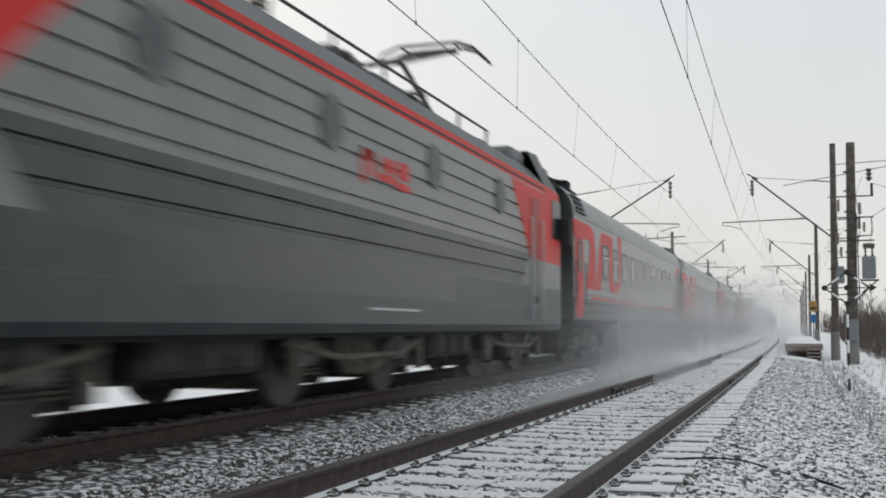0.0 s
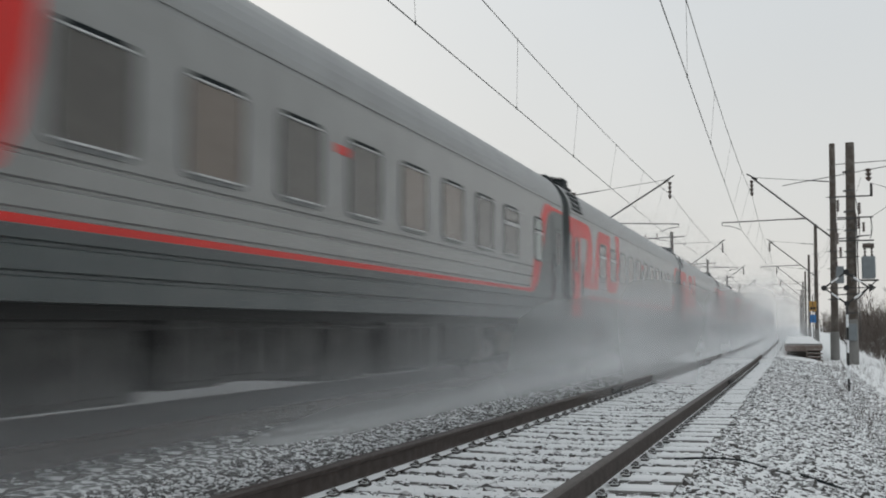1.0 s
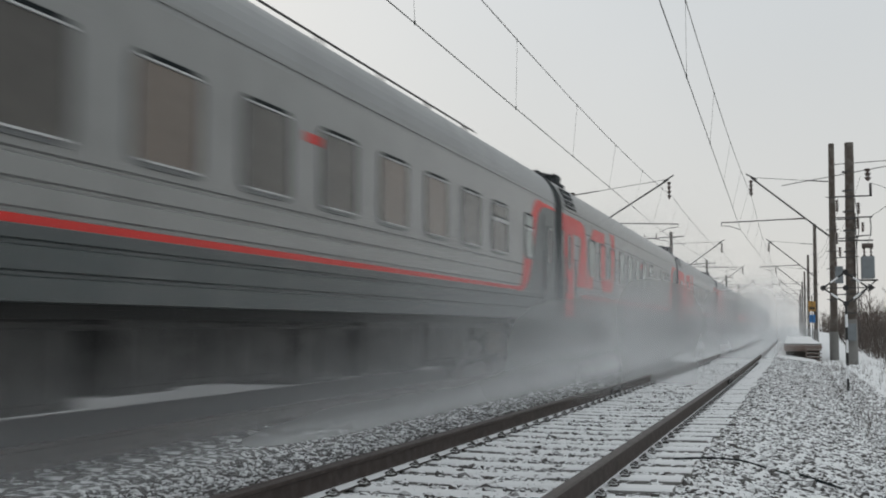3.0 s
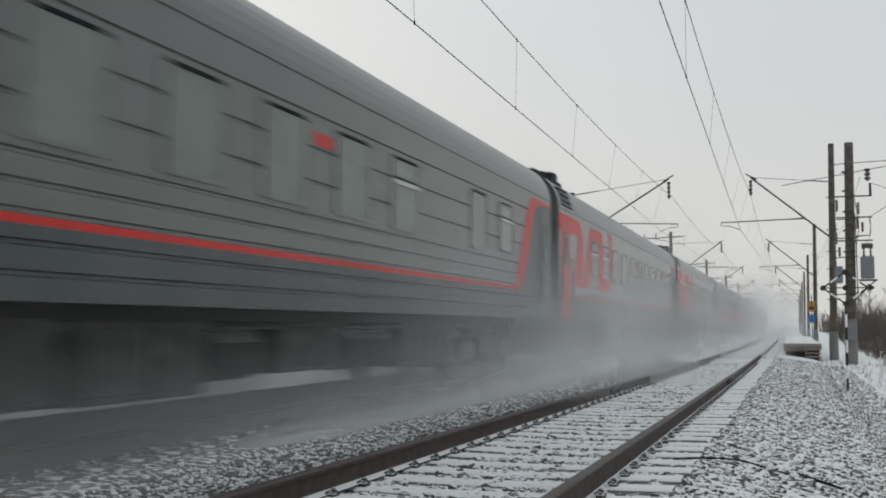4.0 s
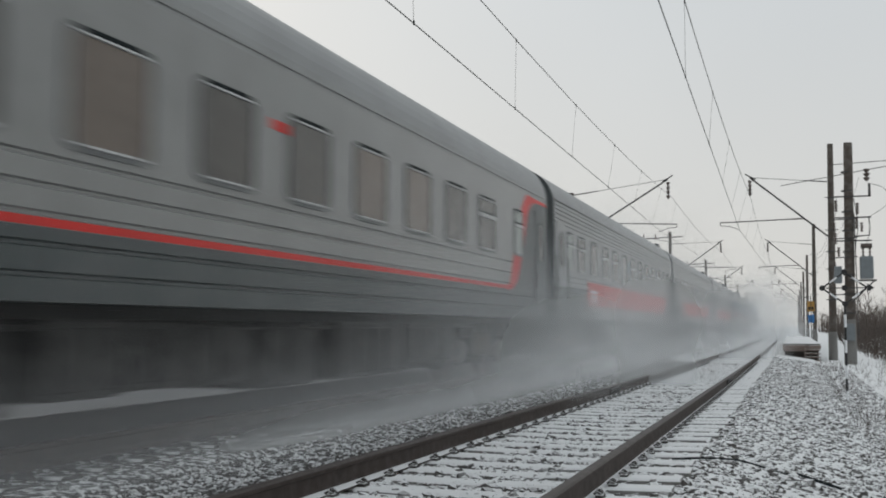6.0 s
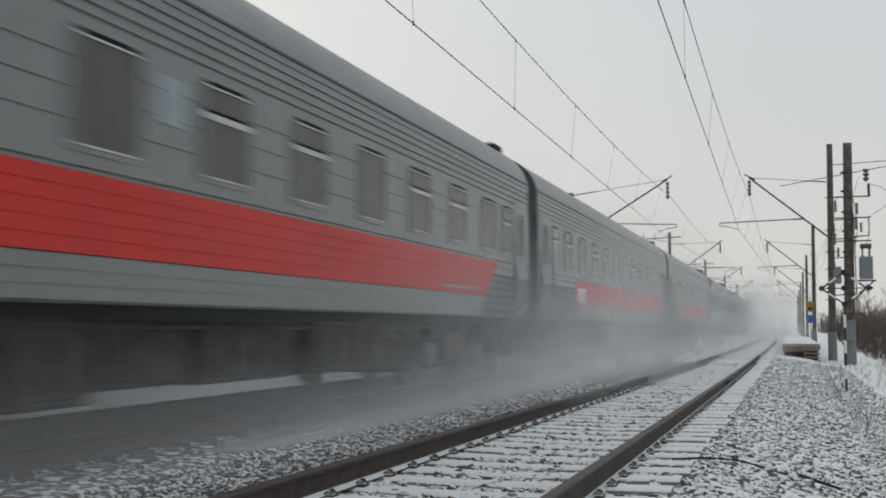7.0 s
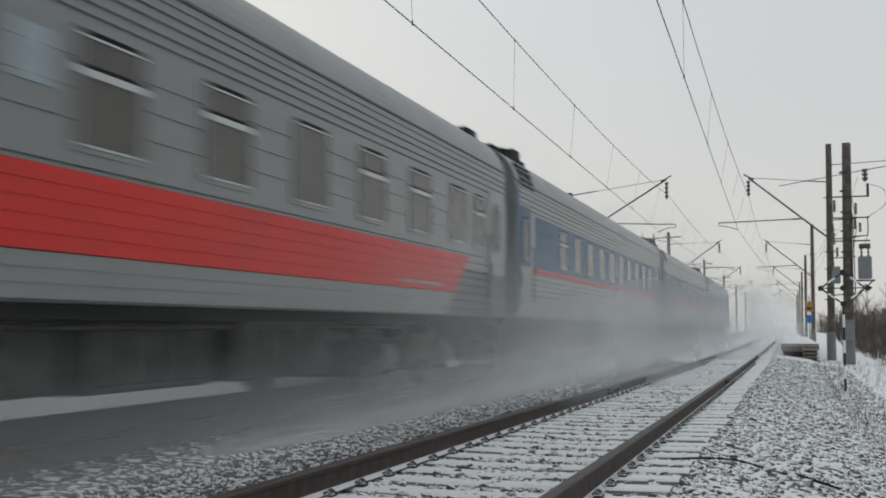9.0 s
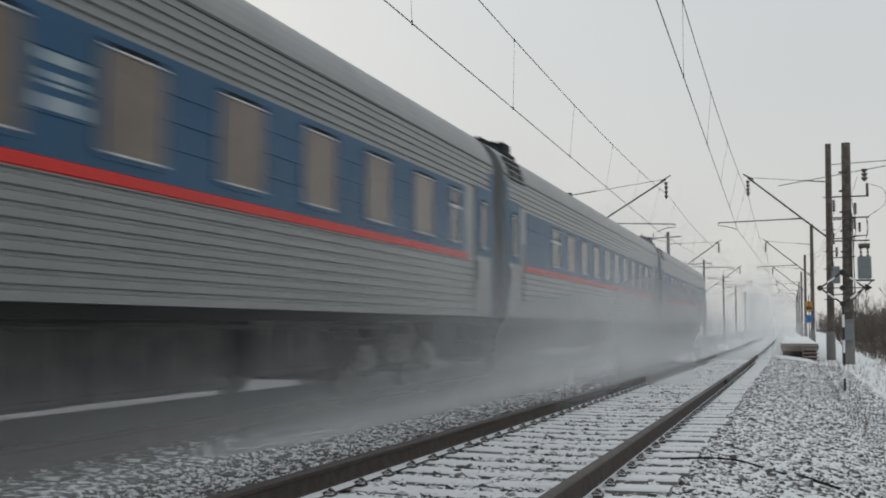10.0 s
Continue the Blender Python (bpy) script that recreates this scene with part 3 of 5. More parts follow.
def bogie(parent, yc, axles, wheel_r, label, mat=None):
    """Bogie: side frames, springs, axle boxes, brake gear, wheels."""
    lo, hi = min(axles) - 0.55, max(axles) + 0.55
    bg = part("bogie", box(B(), -0.95, 0.95, yc - 0.4, yc + 0.4, 0.32, 0.92, 0.03), mat or GEAR, parent, label)
    for s in (-1, 1):
        x = s * 1.02
        prof = [(lo, 0.56), (lo + 0.25, 0.5), (-0.75, 0.52), (-0.45, 0.36), (0.45, 0.36), (0.75, 0.52), (hi - 0.25, 0.5), (hi, 0.56), (hi, 0.7), (0.55, 0.72), (0.4, 0.9), (-0.4, 0.9), (-0.55, 0.72), (lo, 0.7)]
        part("side_frame", plate(B(), [(yc + a, z) for a, z in prof], x - 0.08, 0.17), mat or GEAR, bg)
    for a in axles:
        part("motor" if mat else "gear_case", box(B(), -0.7, 0.7, yc + a - 0.5, yc + a + 0.5, 0.2 if mat else 0.5, 0.95, 0.04), mat or GEAR, bg)
        for d in (-1, 1):
            yb = yc + a + d * (wheel_r + 0.06)
            part("brake_beam", box(B(), -1.0, 1.0, yb - 0.07, yb + 0.07, 0.22, 0.6, 0.02), mat or GEAR, bg)
    for d in (lo, hi):
        part("end_beam", box(B(), -1.05, 1.05, yc + d - 0.06, yc + d + 0.06, 0.5, 0.7, 0.02), mat or GEAR, bg)
    bm = B()
    for s in (-1, 1):
        for a in axles:
            for d in (-0.24, 0.24):
                for k in range(5):
                    rod(bm, (s * 1.04, yc + a + d, 0.34 + k * 0.045), (s * 1.04, yc + a + d, 0.365 + k * 0.045), 0.09, seg=10)
        for d in (-0.3, 0.0, 0.3):
            rod(bm, (s * 1.1, yc + d, 0.4), (s * 1.1, yc + d, 0.78), 0.1, seg=10)
    part("springs", bm, LOCO_SPRING, bg)["kind"] = "stuff"
    for a in axles:
        bm = B()
        for s in (-1, 1):
            rod(bm, (s * 0.74, yc + a, wheel_r), (s * 0.87, yc + a, wheel_r), wheel_r, seg=28)
            rod(bm, (s * 0.71, yc + a, wheel_r), (s * 0.74, yc + a, wheel_r), wheel_r + 0.028, seg=28)
        rod(bm, (-0.75, yc + a, wheel_r), (0.75, yc + a, wheel_r), 0.085)
        part("wheelset", bm, STEEL, bg, "grimy steel wheelset")
        for s in (-1, 1):
            bm = box(B(), s * 0.93, s * 1.16, yc + a - 0.16, yc + a + 0.16, wheel_r - 0.16, wheel_r + 0.16, 0.05)
            rod(bm, (s * 1.1, yc + a, wheel_r), (s * 1.2, yc + a, wheel_r), 0.12, seg=14)
            part("axle_box", bm, AXLE, bg, "pale grey axle box dusted with snow")
    return bg


def underframe(parent, seed):
    """Equipment boxes, tanks and pipes hung below the floor."""
    rnd = random.Random(seed)
    y0, y1 = 5.6, L - 5.7
    for y0e in (0.45, L - 2.25):
        part("end_sill", box(B(), -1.15, 1.15, y0e, y0e + 1.8, 0.42, 0.95, 0.03), GEAR, parent, "dark vestibule underside")
    part("underframe", box(box(B(), -1.4, 1.4, 0.5, L - 0.5, 0.92, 1.03), -0.25, 0.25, 0.2, L - 0.2, 0.8, 0.95), GEAR, parent, "dark grimy floor frame")
    y = y0
    while y < y1 - 0.8:
        w = min(rnd.uniform(0.9, 2.3), y1 - y)
        z0 = rnd.uniform(0.26, 0.46)
        for side in (-1, 1):
            if rnd.random() < 0.2:
                part("air_tank", rod(B(), (side * 1.05, y, 0.62), (side * 1.05, y + w, 0.62), 0.26, seg=16), GEAR, parent, "dark dusty air tank")
            else:
                xo = rnd.uniform(1.28, 1.42)
                bm = box(B(), side * 0.1, side * xo, y, y + w, z0, 0.93, 0.03)
                for k in range(int(w / 0.45)):
                    box(bm, side * (xo - 0.05), side * (xo + 0.03), y + 0.08 + 0.45 * k, y + 0.42 + 0.45 * k, z0 + 0.06, 0.86, 0.015)
                part("equipment_box", bm, BOX_GEAR, parent, "dark equipment box dusted with snow")
        y += w + rnd.uniform(0.05, 0.3)
    bm = B()
    for x, z in ((1.2, 0.9), (1.32, 0.86)):
        rod(bm, (x, 4.8, z), (x, L - 4.8, z), 0.022)
    part("brake_pipe", bm, BOX_GEAR, parent)
    for yc in (3.77, L - 3.77):
        bogie(parent, yc, (-1.2, 1.2), 0.475, "dark two-axle bogie caked with snow")
    for y in (0.7, L - 1.35):
        bm = B()
        for k, z in enumerate((0.34, 0.62, 0.9)):
            box(bm, 1.15 - 0.0 * k, 1.5, y, y + 0.65, z - 0.02, z + 0.02)
        box(bm, 1.12, 1.18, y - 0.03, y + 0.02, 0.32, 1.03)
        box(bm, 1.12, 1.18, y + 0.63, y + 0.68, 0.32, 1.03)
        part("footsteps", bm, BOX_GEAR, parent, "steel entrance steps below the door")


def gangway(parent, mat=None):
    """Rubber bellows and buffers at both ends."""
    for y0, y1 in ((0.1, 0.42), (L - 0.38, L + 0.08)):
        bm = B()
        for k in range(4):
            a, b = y0 + (y1 - y0) * k / 4, y0 + (y1 - y0) * (k + 0.7) / 4
            box(bm, -1.28, 1.28, a, b, 1.0, 3.95, 0.02)
            box(bm, -1.2, 1.2, b, b + 0.03, 1.05, 3.9)
        part("gangway_bellows", bm, mat or RUBBER, parent, "dark ribbed rubber gangway")
        ye, d = (y0, 1) if y0 < 1 else (y1, -1)
        for s in (-1, 1):
            bm = B()
            rod(bm, (s * 0.9, ye, 1.06), (s * 0.9, ye + d * 0.5, 1.06), 0.09)
            rod(bm, (s * 0.9, ye - d * 0.0, 1.06), (s * 0.9, ye + d * 0.03, 1.06), 0.22, seg=16)
            part("buffer", bm, GEAR, parent)
        bm = B()
        box(bm, -0.15, 0.15, min(ye, ye + d * 0.8), max(ye, ye + d * 0.8), 0.85, 1.15, 0.04)
        part("coupler", bm, GEAR, parent)


def body(parent, ribs, bands, mats, label):
    prof, idx = side_profile(ribs, bands)
    bm = extrude(B(), prof, 0.4, L - 0.36, idx)
    return part("body", bm, mats, parent, label)


def rear_roof_gear(parent):
    """Low ducts and vents on the rear end of a ribbed car's roof."""
    part("roof_duct", box(B(), 0.1, 1.0, L - 4.9, L - 0.7, 3.98, 4.2, 0.06), ROOF, parent, "grey roof duct")
    for y in (L - 1.3,):
        part("roof_vent", box(B(), 0.55, 1.12, y, y + 0.6, 3.85, 4.22, 0.04), RUBBER, parent)


def roof_gear(parent, front=True, vents=True, rail=False):
    bm = B()
    for y in (0.75, 1.35):
        extrude(bm, [(1.50, 3.47), (1.542, 3.475), (1.415, 3.89), (1.36, 3.88)], y, y + 0.5)
    lv = part("roof_louvre", bm, RUBBER, parent, "dark ventilation louvres at the roof end")
    bm = B()
    for k in range(3):
        extrude(bm, [(1.535 - 0.04 * k, 3.50 + 0.13 * k), (1.56 - 0.04 * k, 3.50 + 0.13 * k), (1.55 - 0.045 * k, 3.53 + 0.13 * k), (1.52 - 0.045 * k, 3.53 + 0.13 * k)], 0.7, 1.9)
    part("louvre_bars", bm, ROOF, lv)
    bm = box(B(), -0.75, 0.8, 1.8, 3.5, 4.15, 4.34, 0.06)
    box(bm, -0.6, 0.66, 2.0, 2.7, 4.32, 4.5, 0.05)
    rod(bm, (0.35, 3.05, 4.32), (0.35, 3.05, 4.55), 0.33, 0.3, seg=18)
    for k in range(4):
        box(bm, 0.75, 0.98, 1.85 + 0.42 * k, 2.1 + 0.42 * k, 4.02, 4.28, 0.02)
    box(bm, 0.5, 0.9, 2.75, 3.3, 4.3, 4.5, 0.03)
    part("air_conditioner", bm, RUBBER, parent, "dark roof air-conditioning unit at the car end")
    part("roof_seam", box(B(), -0.03, 0.03, 3.6, L - 0.6, 4.28, 4.32), ROOF, parent)
    if vents:
        for y in (5.5, 9.2, 12.9, 16.6, 20.4):
            bm = rod(B(), (0, y, 4.24), (0, y, 4.42), 0.12, seg=14)
            rod(bm, (0, y, 4.42), (0, y, 4.5), 0.22, 0.12, seg=14)
            part("roof_vent", bm, ROOF, parent)
    if rail:
        bm = rod(B(), (0.95, 3.2, 4.32), (0.95, 20, 4.32), 0.018)
        for k in range(9):
            rod(bm, (0.95, 3.3 + 2.05 * k, 4.05), (0.95, 3.3 + 2.05 * k, 4.32), 0.025)
        part("roof_rail", bm, IRON, parent, "dark handrail along the roof")


def doors(parent, mat, low, ys=None, w=0.95):
    for y in ys or (0.55, L - 1.5):
        d = part("door", plate(B(), rounded(y, y + w, 1.08, 3.12, 0.04), HALF, 0.012), mat, parent, "closed entrance door")
        c = y + w / 2
        window(d, c, 0.32, 2.12, 2.86, low, r=0.155, x=HALF + 0.012)
        part("door_handle", box(B(), HALF + 0.01, HALF + 0.05, y + 0.08, y + 0.11, 1.6, 1.9, 0.008), FRAME_GREY, d)
        for yy in (y - 0.09, y + w + 0.09):
            part("grab_rail", tube(B(), [(HALF - 0.01, yy, 1.35), (HALF + 0.05, yy, 1.35), (HALF + 0.05, yy, 2.35), (HALF - 0.01, yy, 2.35)], 0.014), FRAME_GREY, d)


X1 = HALF + 0.0015


def car_modern(dining=False):
    """Light grey sleeping car with a dark lower side, thin red line and large red shapes at its front end."""
    car = tagged(new("passenger_car"), "light grey passenger car with dark base and red painted shapes" if not dining else "grey dining car with wide pale windows and red painted shapes", "railway car", "cars of the passing train")
    ribs = [1.21, 1.41, 1.61, 1.80, 1.99] + ([2.35, 2.7, 3.05] if dining else [])
    body(car, ribs, [(1.52, 0), (3.42, 1), (9, 2)], [DARK, DINING_GREY if dining else GREY, DINING_GREY if dining else ROOF_LIGHT], "grey car shell with pressed ribs low on its side")
    part("eave_strip", extrude(B(), [(HALF - 0.01, 3.40), (HALF + 0.012, 3.405), (HALF + 0.012, 3.43), (HALF - 0.02, 3.435)], 0.41, L - 0.37), DINING_GREY if dining else GREY, car)
    part("stripe", box(B(), X1, X1 + 0.004, 2.6, 20.95, 1.525, 1.585), RED, car, "thin red line along the side")
    part("swoosh", ribbon(B(), [(20.9, 1.555), (21.25, 1.58), (21.6, 1.88), (21.98, 2.4), (22.25, 2.88), (22.55, 3.17), (23.1, 3.27), (24.12, 3.28)], [0.06, 0.12, 0.46, 0.5, 0.42, 0.3, 0.08, 0.05], X1 + 0.002, 0.0025), RED, car, "red ribbon rising to the eave")
    part("end_panel", plate(B(), [(21.35, 1.53), (21.85, 1.95), (22.2, 2.4), (22.5, 2.88), (22.8, 3.2), (23.2, 3.27), (24.16, 3.27), (24.16, 1.535)], X1 - 0.001, 0.0025), DARK, car, "dark grey car end")
    lead = [plate(B(), [(0.4, 2.93), (0.4, 3.3), (1.56, 3.3), (1.56, 1.12), (0.6, 1.12), (0.6, 2.93)], X1, 0.004)]
    part("door_panel", lead[0], RED, car, "red painted column round the front door")
    part("arch_shape", plate(B(), [(1.5, 3.295), (2.3, 3.295), (2.75, 3.25), (3.0, 3.1), (3.14, 2.8), (3.17, 2.4), (3.1, 2.05), (3.0, 1.77), (1.88, 1.77), (2.2, 2.25), (2.4, 2.62), (2.48, 2.8), (2.42, 2.9), (2.25, 2.935), (1.5, 2.935)], X1 + 0.0045, 0.004), RED, car, "large red arch-like painted shape")
    part("slant_shape", plate(B(), [(3.05, 1.77), (3.4, 2.2), (3.66, 2.65), (3.85, 3.05), (4.0, 3.2), (4.2, 3.28), (5.85, 3.28), (5.6, 2.99), (4.5, 2.99), (4.3, 2.95), (4.2, 2.8), (4.1, 2.3), (3.9, 1.77)], X1, 0.004), RED, car, "large red slanted painted shape")
    part("hook_shape", plate(B(), [(5.3, 3.1), (5.2, 2.6), (5.18, 2.1), (5.28, 1.88), (5.5, 1.77), (6.7, 1.77), (7.0, 1.87), (7.2, 2.15), (7.34, 2.6), (7.4, 3.0), (7.36, 3.36), (6.65, 3.36), (6.85, 3.1), (6.86, 2.25), (6.75, 2.12), (5.9, 2.12), (5.8, 2.25), (5.82, 3.1), (5.8, 3.27), (5.4, 3.27)], X1 + 0.0045, 0.004), RED, car, "large red hook-like painted shape")
    doors(car, RED, WINDOW, ys=(0.6,), w=0.93)
    doors(car, DARK, WINDOW, ys=(L - 1.42,), w=0.93)
    if dining:
        for k, (y, w) in enumerate(((3.95, 0.86), (5.5, 0.86), (7.04, 0.86), (8.8, 0.9), (10.45, 0.9), (12.1, 0.9), (13.8, 0.92), (15.5, 0.95), (18.85, 0.86))):
            window(car, y, w, 2.1, 2.96, DINING_PANE, bar=k == 7, r=0.05, frame_mat=DINING_GREY, strips=False)
        part("route_plate", box(B(), X1, X1 + 0.006, 12.78, 13.2, 2.74, 2.88), RED, car, "small red route plate")
    else:
        for k in range(10):
            window(car, 4.66 + 1.676 * k, 0.93, 2.105, 2.93, CURTAIN_GLASS if k in (3, 6, 7) else WINDOW, bar=k in (0, 1, 9))
        part("route_plate", box(B(), X1, X1 + 0.006, 12.2, 12.56, 2.74, 2.84), RED, car, "small red route plate")
    window(car, 20.52 if dining else 21.85, 0.8 if dining else 0.58, 2.16, 2.94, WINDOW_PALE, bar=True, r=0.07)
    roof_gear(car, rail=False, vents=False)
    gangway(car)
    underframe(car, 3 if dining else 1)
    return car


def car_ribbed():
    """Silver-grey ribbed car with a broad red panel under its windows."""
    car = tagged(new("passenger_car"), "silver grey ribbed passenger car with a broad red side panel", "railway car", "cars of the passing train")
    ribs = [1.12, 1.24, 1.36, 1.48, 1.60, 1.72, 1.84, 1.96, 3.05, 3.14, 3.24, 3.33]
    body(car, ribs, [(1.725, 0), (3.5, 1), (9, 2)], [DARK, SILVER, ROOF_LIGHT], "ribbed silver grey shell, dark below")
    part("roof_rib", extrude(B(), [(HALF - 0.005, 3.425), (HALF + 0.012, 3.43), (HALF + 0.012, 3.445), (HALF - 0.008, 3.45)], 0.45, L - 0.4), SILVER, car)
    for z0, z1, m, y0, y1, sl, nm, lb in ((1.36, 1.93, RED, 4.2, L - 2.6, 0.8, "red_panel", "broad red ribbed panel"), (1.04, 1.35, SILVER, 4.2, L - 3.4, 0.4, "lower_panel", "silver grey strip under the red panel")):
        n = 5 if m is RED else 3
        bm = B()
        for k in range(n):
            a, b = z0 + (z1 - z0) * k / n, z0 + (z1 - z0) * (k + 1) / n
            ya, yb = y1 - sl * (1 - k / n), y1 - sl * (1 - (k + 1) / n)
            plate(bm, [(y0, a + 0.012), (ya, a + 0.012), (yb, b - 0.012), (y0, b - 0.012)], HALF - 0.002, 0.013)
            plate(bm, [(y0, b - 0.012), (yb, b - 0.012), (yb, b + 0.012), (y0, b + 0.012)], HALF - 0.002, 0.004)
        part(nm, bm, m, car, lb)
    bm = B()
    for k, (y0, y1, z0, z1) in enumerate(((4.45, 5.5, 1.68, 1.75), (4.5, 4.9, 1.55, 1.66), (5.0, 5.4, 1.55, 1.66), (4.45, 4.85, 1.42, 1.53), (5.05, 5.5, 1.42, 1.53))):
        box(bm, X1, HALF + 0.017, y0, y1, z0, z1, 0.002)
    part("white_emblem", bm, WHITE, car, "plain white blocks on the red panel")
    part("small_lettering", box(B(), X1, HALF + 0.016, L - 5.6, L - 3.9, 1.44, 1.48), GREY, car, "thin pale line of small lettering")
    part("gutter", extrude(B(), [(1.50, 3.505), (1.538, 3.51), (1.538, 3.535), (1.49, 3.54)], 0.42, L - 0.38), DARK, car, "dark gutter line under the roof")
    doors(car, SILVER, WINDOW)
    for y in (0.52, L - 1.52):
        part("door_base", plate(B(), [(y, 1.06), (y + 1.0, 1.06), (y + 1.0, 1.72), (y, 1.72)], HALF + 0.0125, 0.003), DARK, car, "dark grey lower door area")
    for k in range(11):
        y = 3.36 + 1.708 * k
        window(car, y, 0.8, 2.11, 2.92, WINDOW, bar=k % 3 != 1, frame_mat=SILVER, r=0.06)
        if k:
            bm = B()
            for z in (2.3, 2.52, 2.74):
                box(bm, X1, X1 + 0.012, y - 1.22, y - 0.48, z - 0.01, z + 0.01, 0.003)
            part("window_post_ribs", bm, SILVER, car)
    for y, m in ((2.02, WINDOW_PALE), (L - 2.02, WINDOW)):
        window(car, y, 0.56, 2.11, 2.92, m, bar=True, frame_mat=SILVER, r=0.06)
    part("water_plate", box(B(), X1, X1 + 0.014, 10.86, 11.2, 2.46, 2.84), PALE_BLUE, car, "pale route board between two windows")
    rear_roof_gear(car)
    gangway(car)
    underframe(car, 4)
    return car


def car_blue():
    """Ribbed silver car with a blue window band over a red line."""
    car = tagged(new("passenger_car"), "ribbed silver passenger car with blue window band and red line", "railway car", "cars of the passing train")
    ribs = [1.12 + 0.105 * k for k in range(8)] + [3.05, 3.14, 3.24, 3.33]
    body(car, ribs, [(3.5, 0), (9, 1)], [SILVER, ROOF_LIGHT], "ribbed silver shell")
    part("roof_rib", extrude(B(), [(HALF - 0.005, 3.425), (HALF + 0.012, 3.43), (HALF + 0.012, 3.445), (HALF - 0.008, 3.45)], 0.45, L - 0.4), SILVER, car)
    part("window_band", box(B(), HALF - 0.002, HALF + 0.004, 1.95, L - 2.0, 1.99, 3.0), BLUE, car, "blue band along the windows")
    part("stripe", extrude(B(), [(HALF, 1.89), (HALF + 0.014, 1.90), (HALF + 0.014, 1.98), (HALF, 1.99)], 1.9, L - 1.9), RED, car, "red line below the window band")
    part("gutter", extrude(B(), [(1.50, 3.505), (1.538, 3.51), (1.538, 3.535), (1.49, 3.54)], 0.42, L - 0.38), DARK, car, "dark gutter line under the roof")
    doors(car, SILVER, WINDOW_PALE)
    for y in (0.57, L - 1.48):
        part("door_upper_panel", plate(B(), [(y, 1.98), (y + 0.91, 1.98), (y + 0.91, 3.09), (y, 3.09)], HALF + 0.0125, 0.003), BLUE, car, "blue upper half of the door")
        window(car, y + 0.455, 0.36, 2.1, 2.86, CURTAIN_GLASS, r=0.08, x=HALF + 0.016, frame_mat=BLUE)
    bm = B()
    for z in (2.2, 2.45, 2.7):
        box(bm, HALF + 0.003, HALF + 0.014, 2.05, 4.05, z - 0.009, z + 0.009, 0.003)
    part("band_ribs", bm, BLUE, car)
    for y in (0.41, L - 0.63):
        part("end_post", box(B(), HALF - 0.01, HALF + 0.006, y, y + 0.25, 1.05, 3.4, 0.004), BLUE, car, "blue painted corner post")
    for k in range(10):
        y = 4.6 + 1.675 * k
        window(car, y, 0.84, 2.10, 2.90, CURTAIN_GLASS if k else WINDOW, r=0.07, bar=k == 0, frame_mat=BLUE)
        if k:
            bm = B()
            for z in (2.28, 2.5, 2.72):
                box(bm, HALF + 0.003, HALF + 0.014, y - 1.22, y - 0.48, z - 0.009, z + 0.009, 0.003)
            part("window_post_ribs", bm, BLUE, car)
    window(car, L - 2.55, 0.5, 2.1, 2.9, WINDOW, bar=True, r=0.07, frame_mat=BLUE)
    bm = box(B(), HALF + 0.004, HALF + 0.009, 11.9, 12.36, 2.62, 2.7)
    box(bm, HALF + 0.004, HALF + 0.009, 11.94, 12.32, 2.46, 2.56)
    box(bm, HALF + 0.004, HALF + 0.009, 11.88, 12.38, 2.3, 2.4)
    part("route_board", bm, PALE_BLUE, car, "three pale bars of unreadable writing")
    roof_gear(car, vents=False)
    gangway(car, BLUE_RUBBER)
    underframe(car, 5)
    return car


LOCO_GREY = material("locomotive_mid_grey_paint", (0.034, 0.04, 0.04), 0.3, vary=0.15, scale=0.6, grain=25, stain=(0.05, 0.055, 0.053), stain_amount=0.4)
LOCO_SILVER = material("locomotive_silver_paint", (0.175, 0.178, 0.176), 0.32, vary=0.08, scale=0.8, grain=30, stain=(0.13, 0.13, 0.127), stain_amount=0.4)
LOCO_ROOF = material("locomotive_roof_paint", (0.075, 0.085, 0.085), 0.55, vary=0.15, scale=0.8, grain=25, stain=(0.12, 0.125, 0.125), stain_amount=0.4)
LOCO_BASE = material("locomotive_base_paint", (0.016, 0.026, 0.028), 0.35, vary=0.2, scale=0.8, grain=25, stain=(0.05, 0.055, 0.055), stain_amount=0.5)


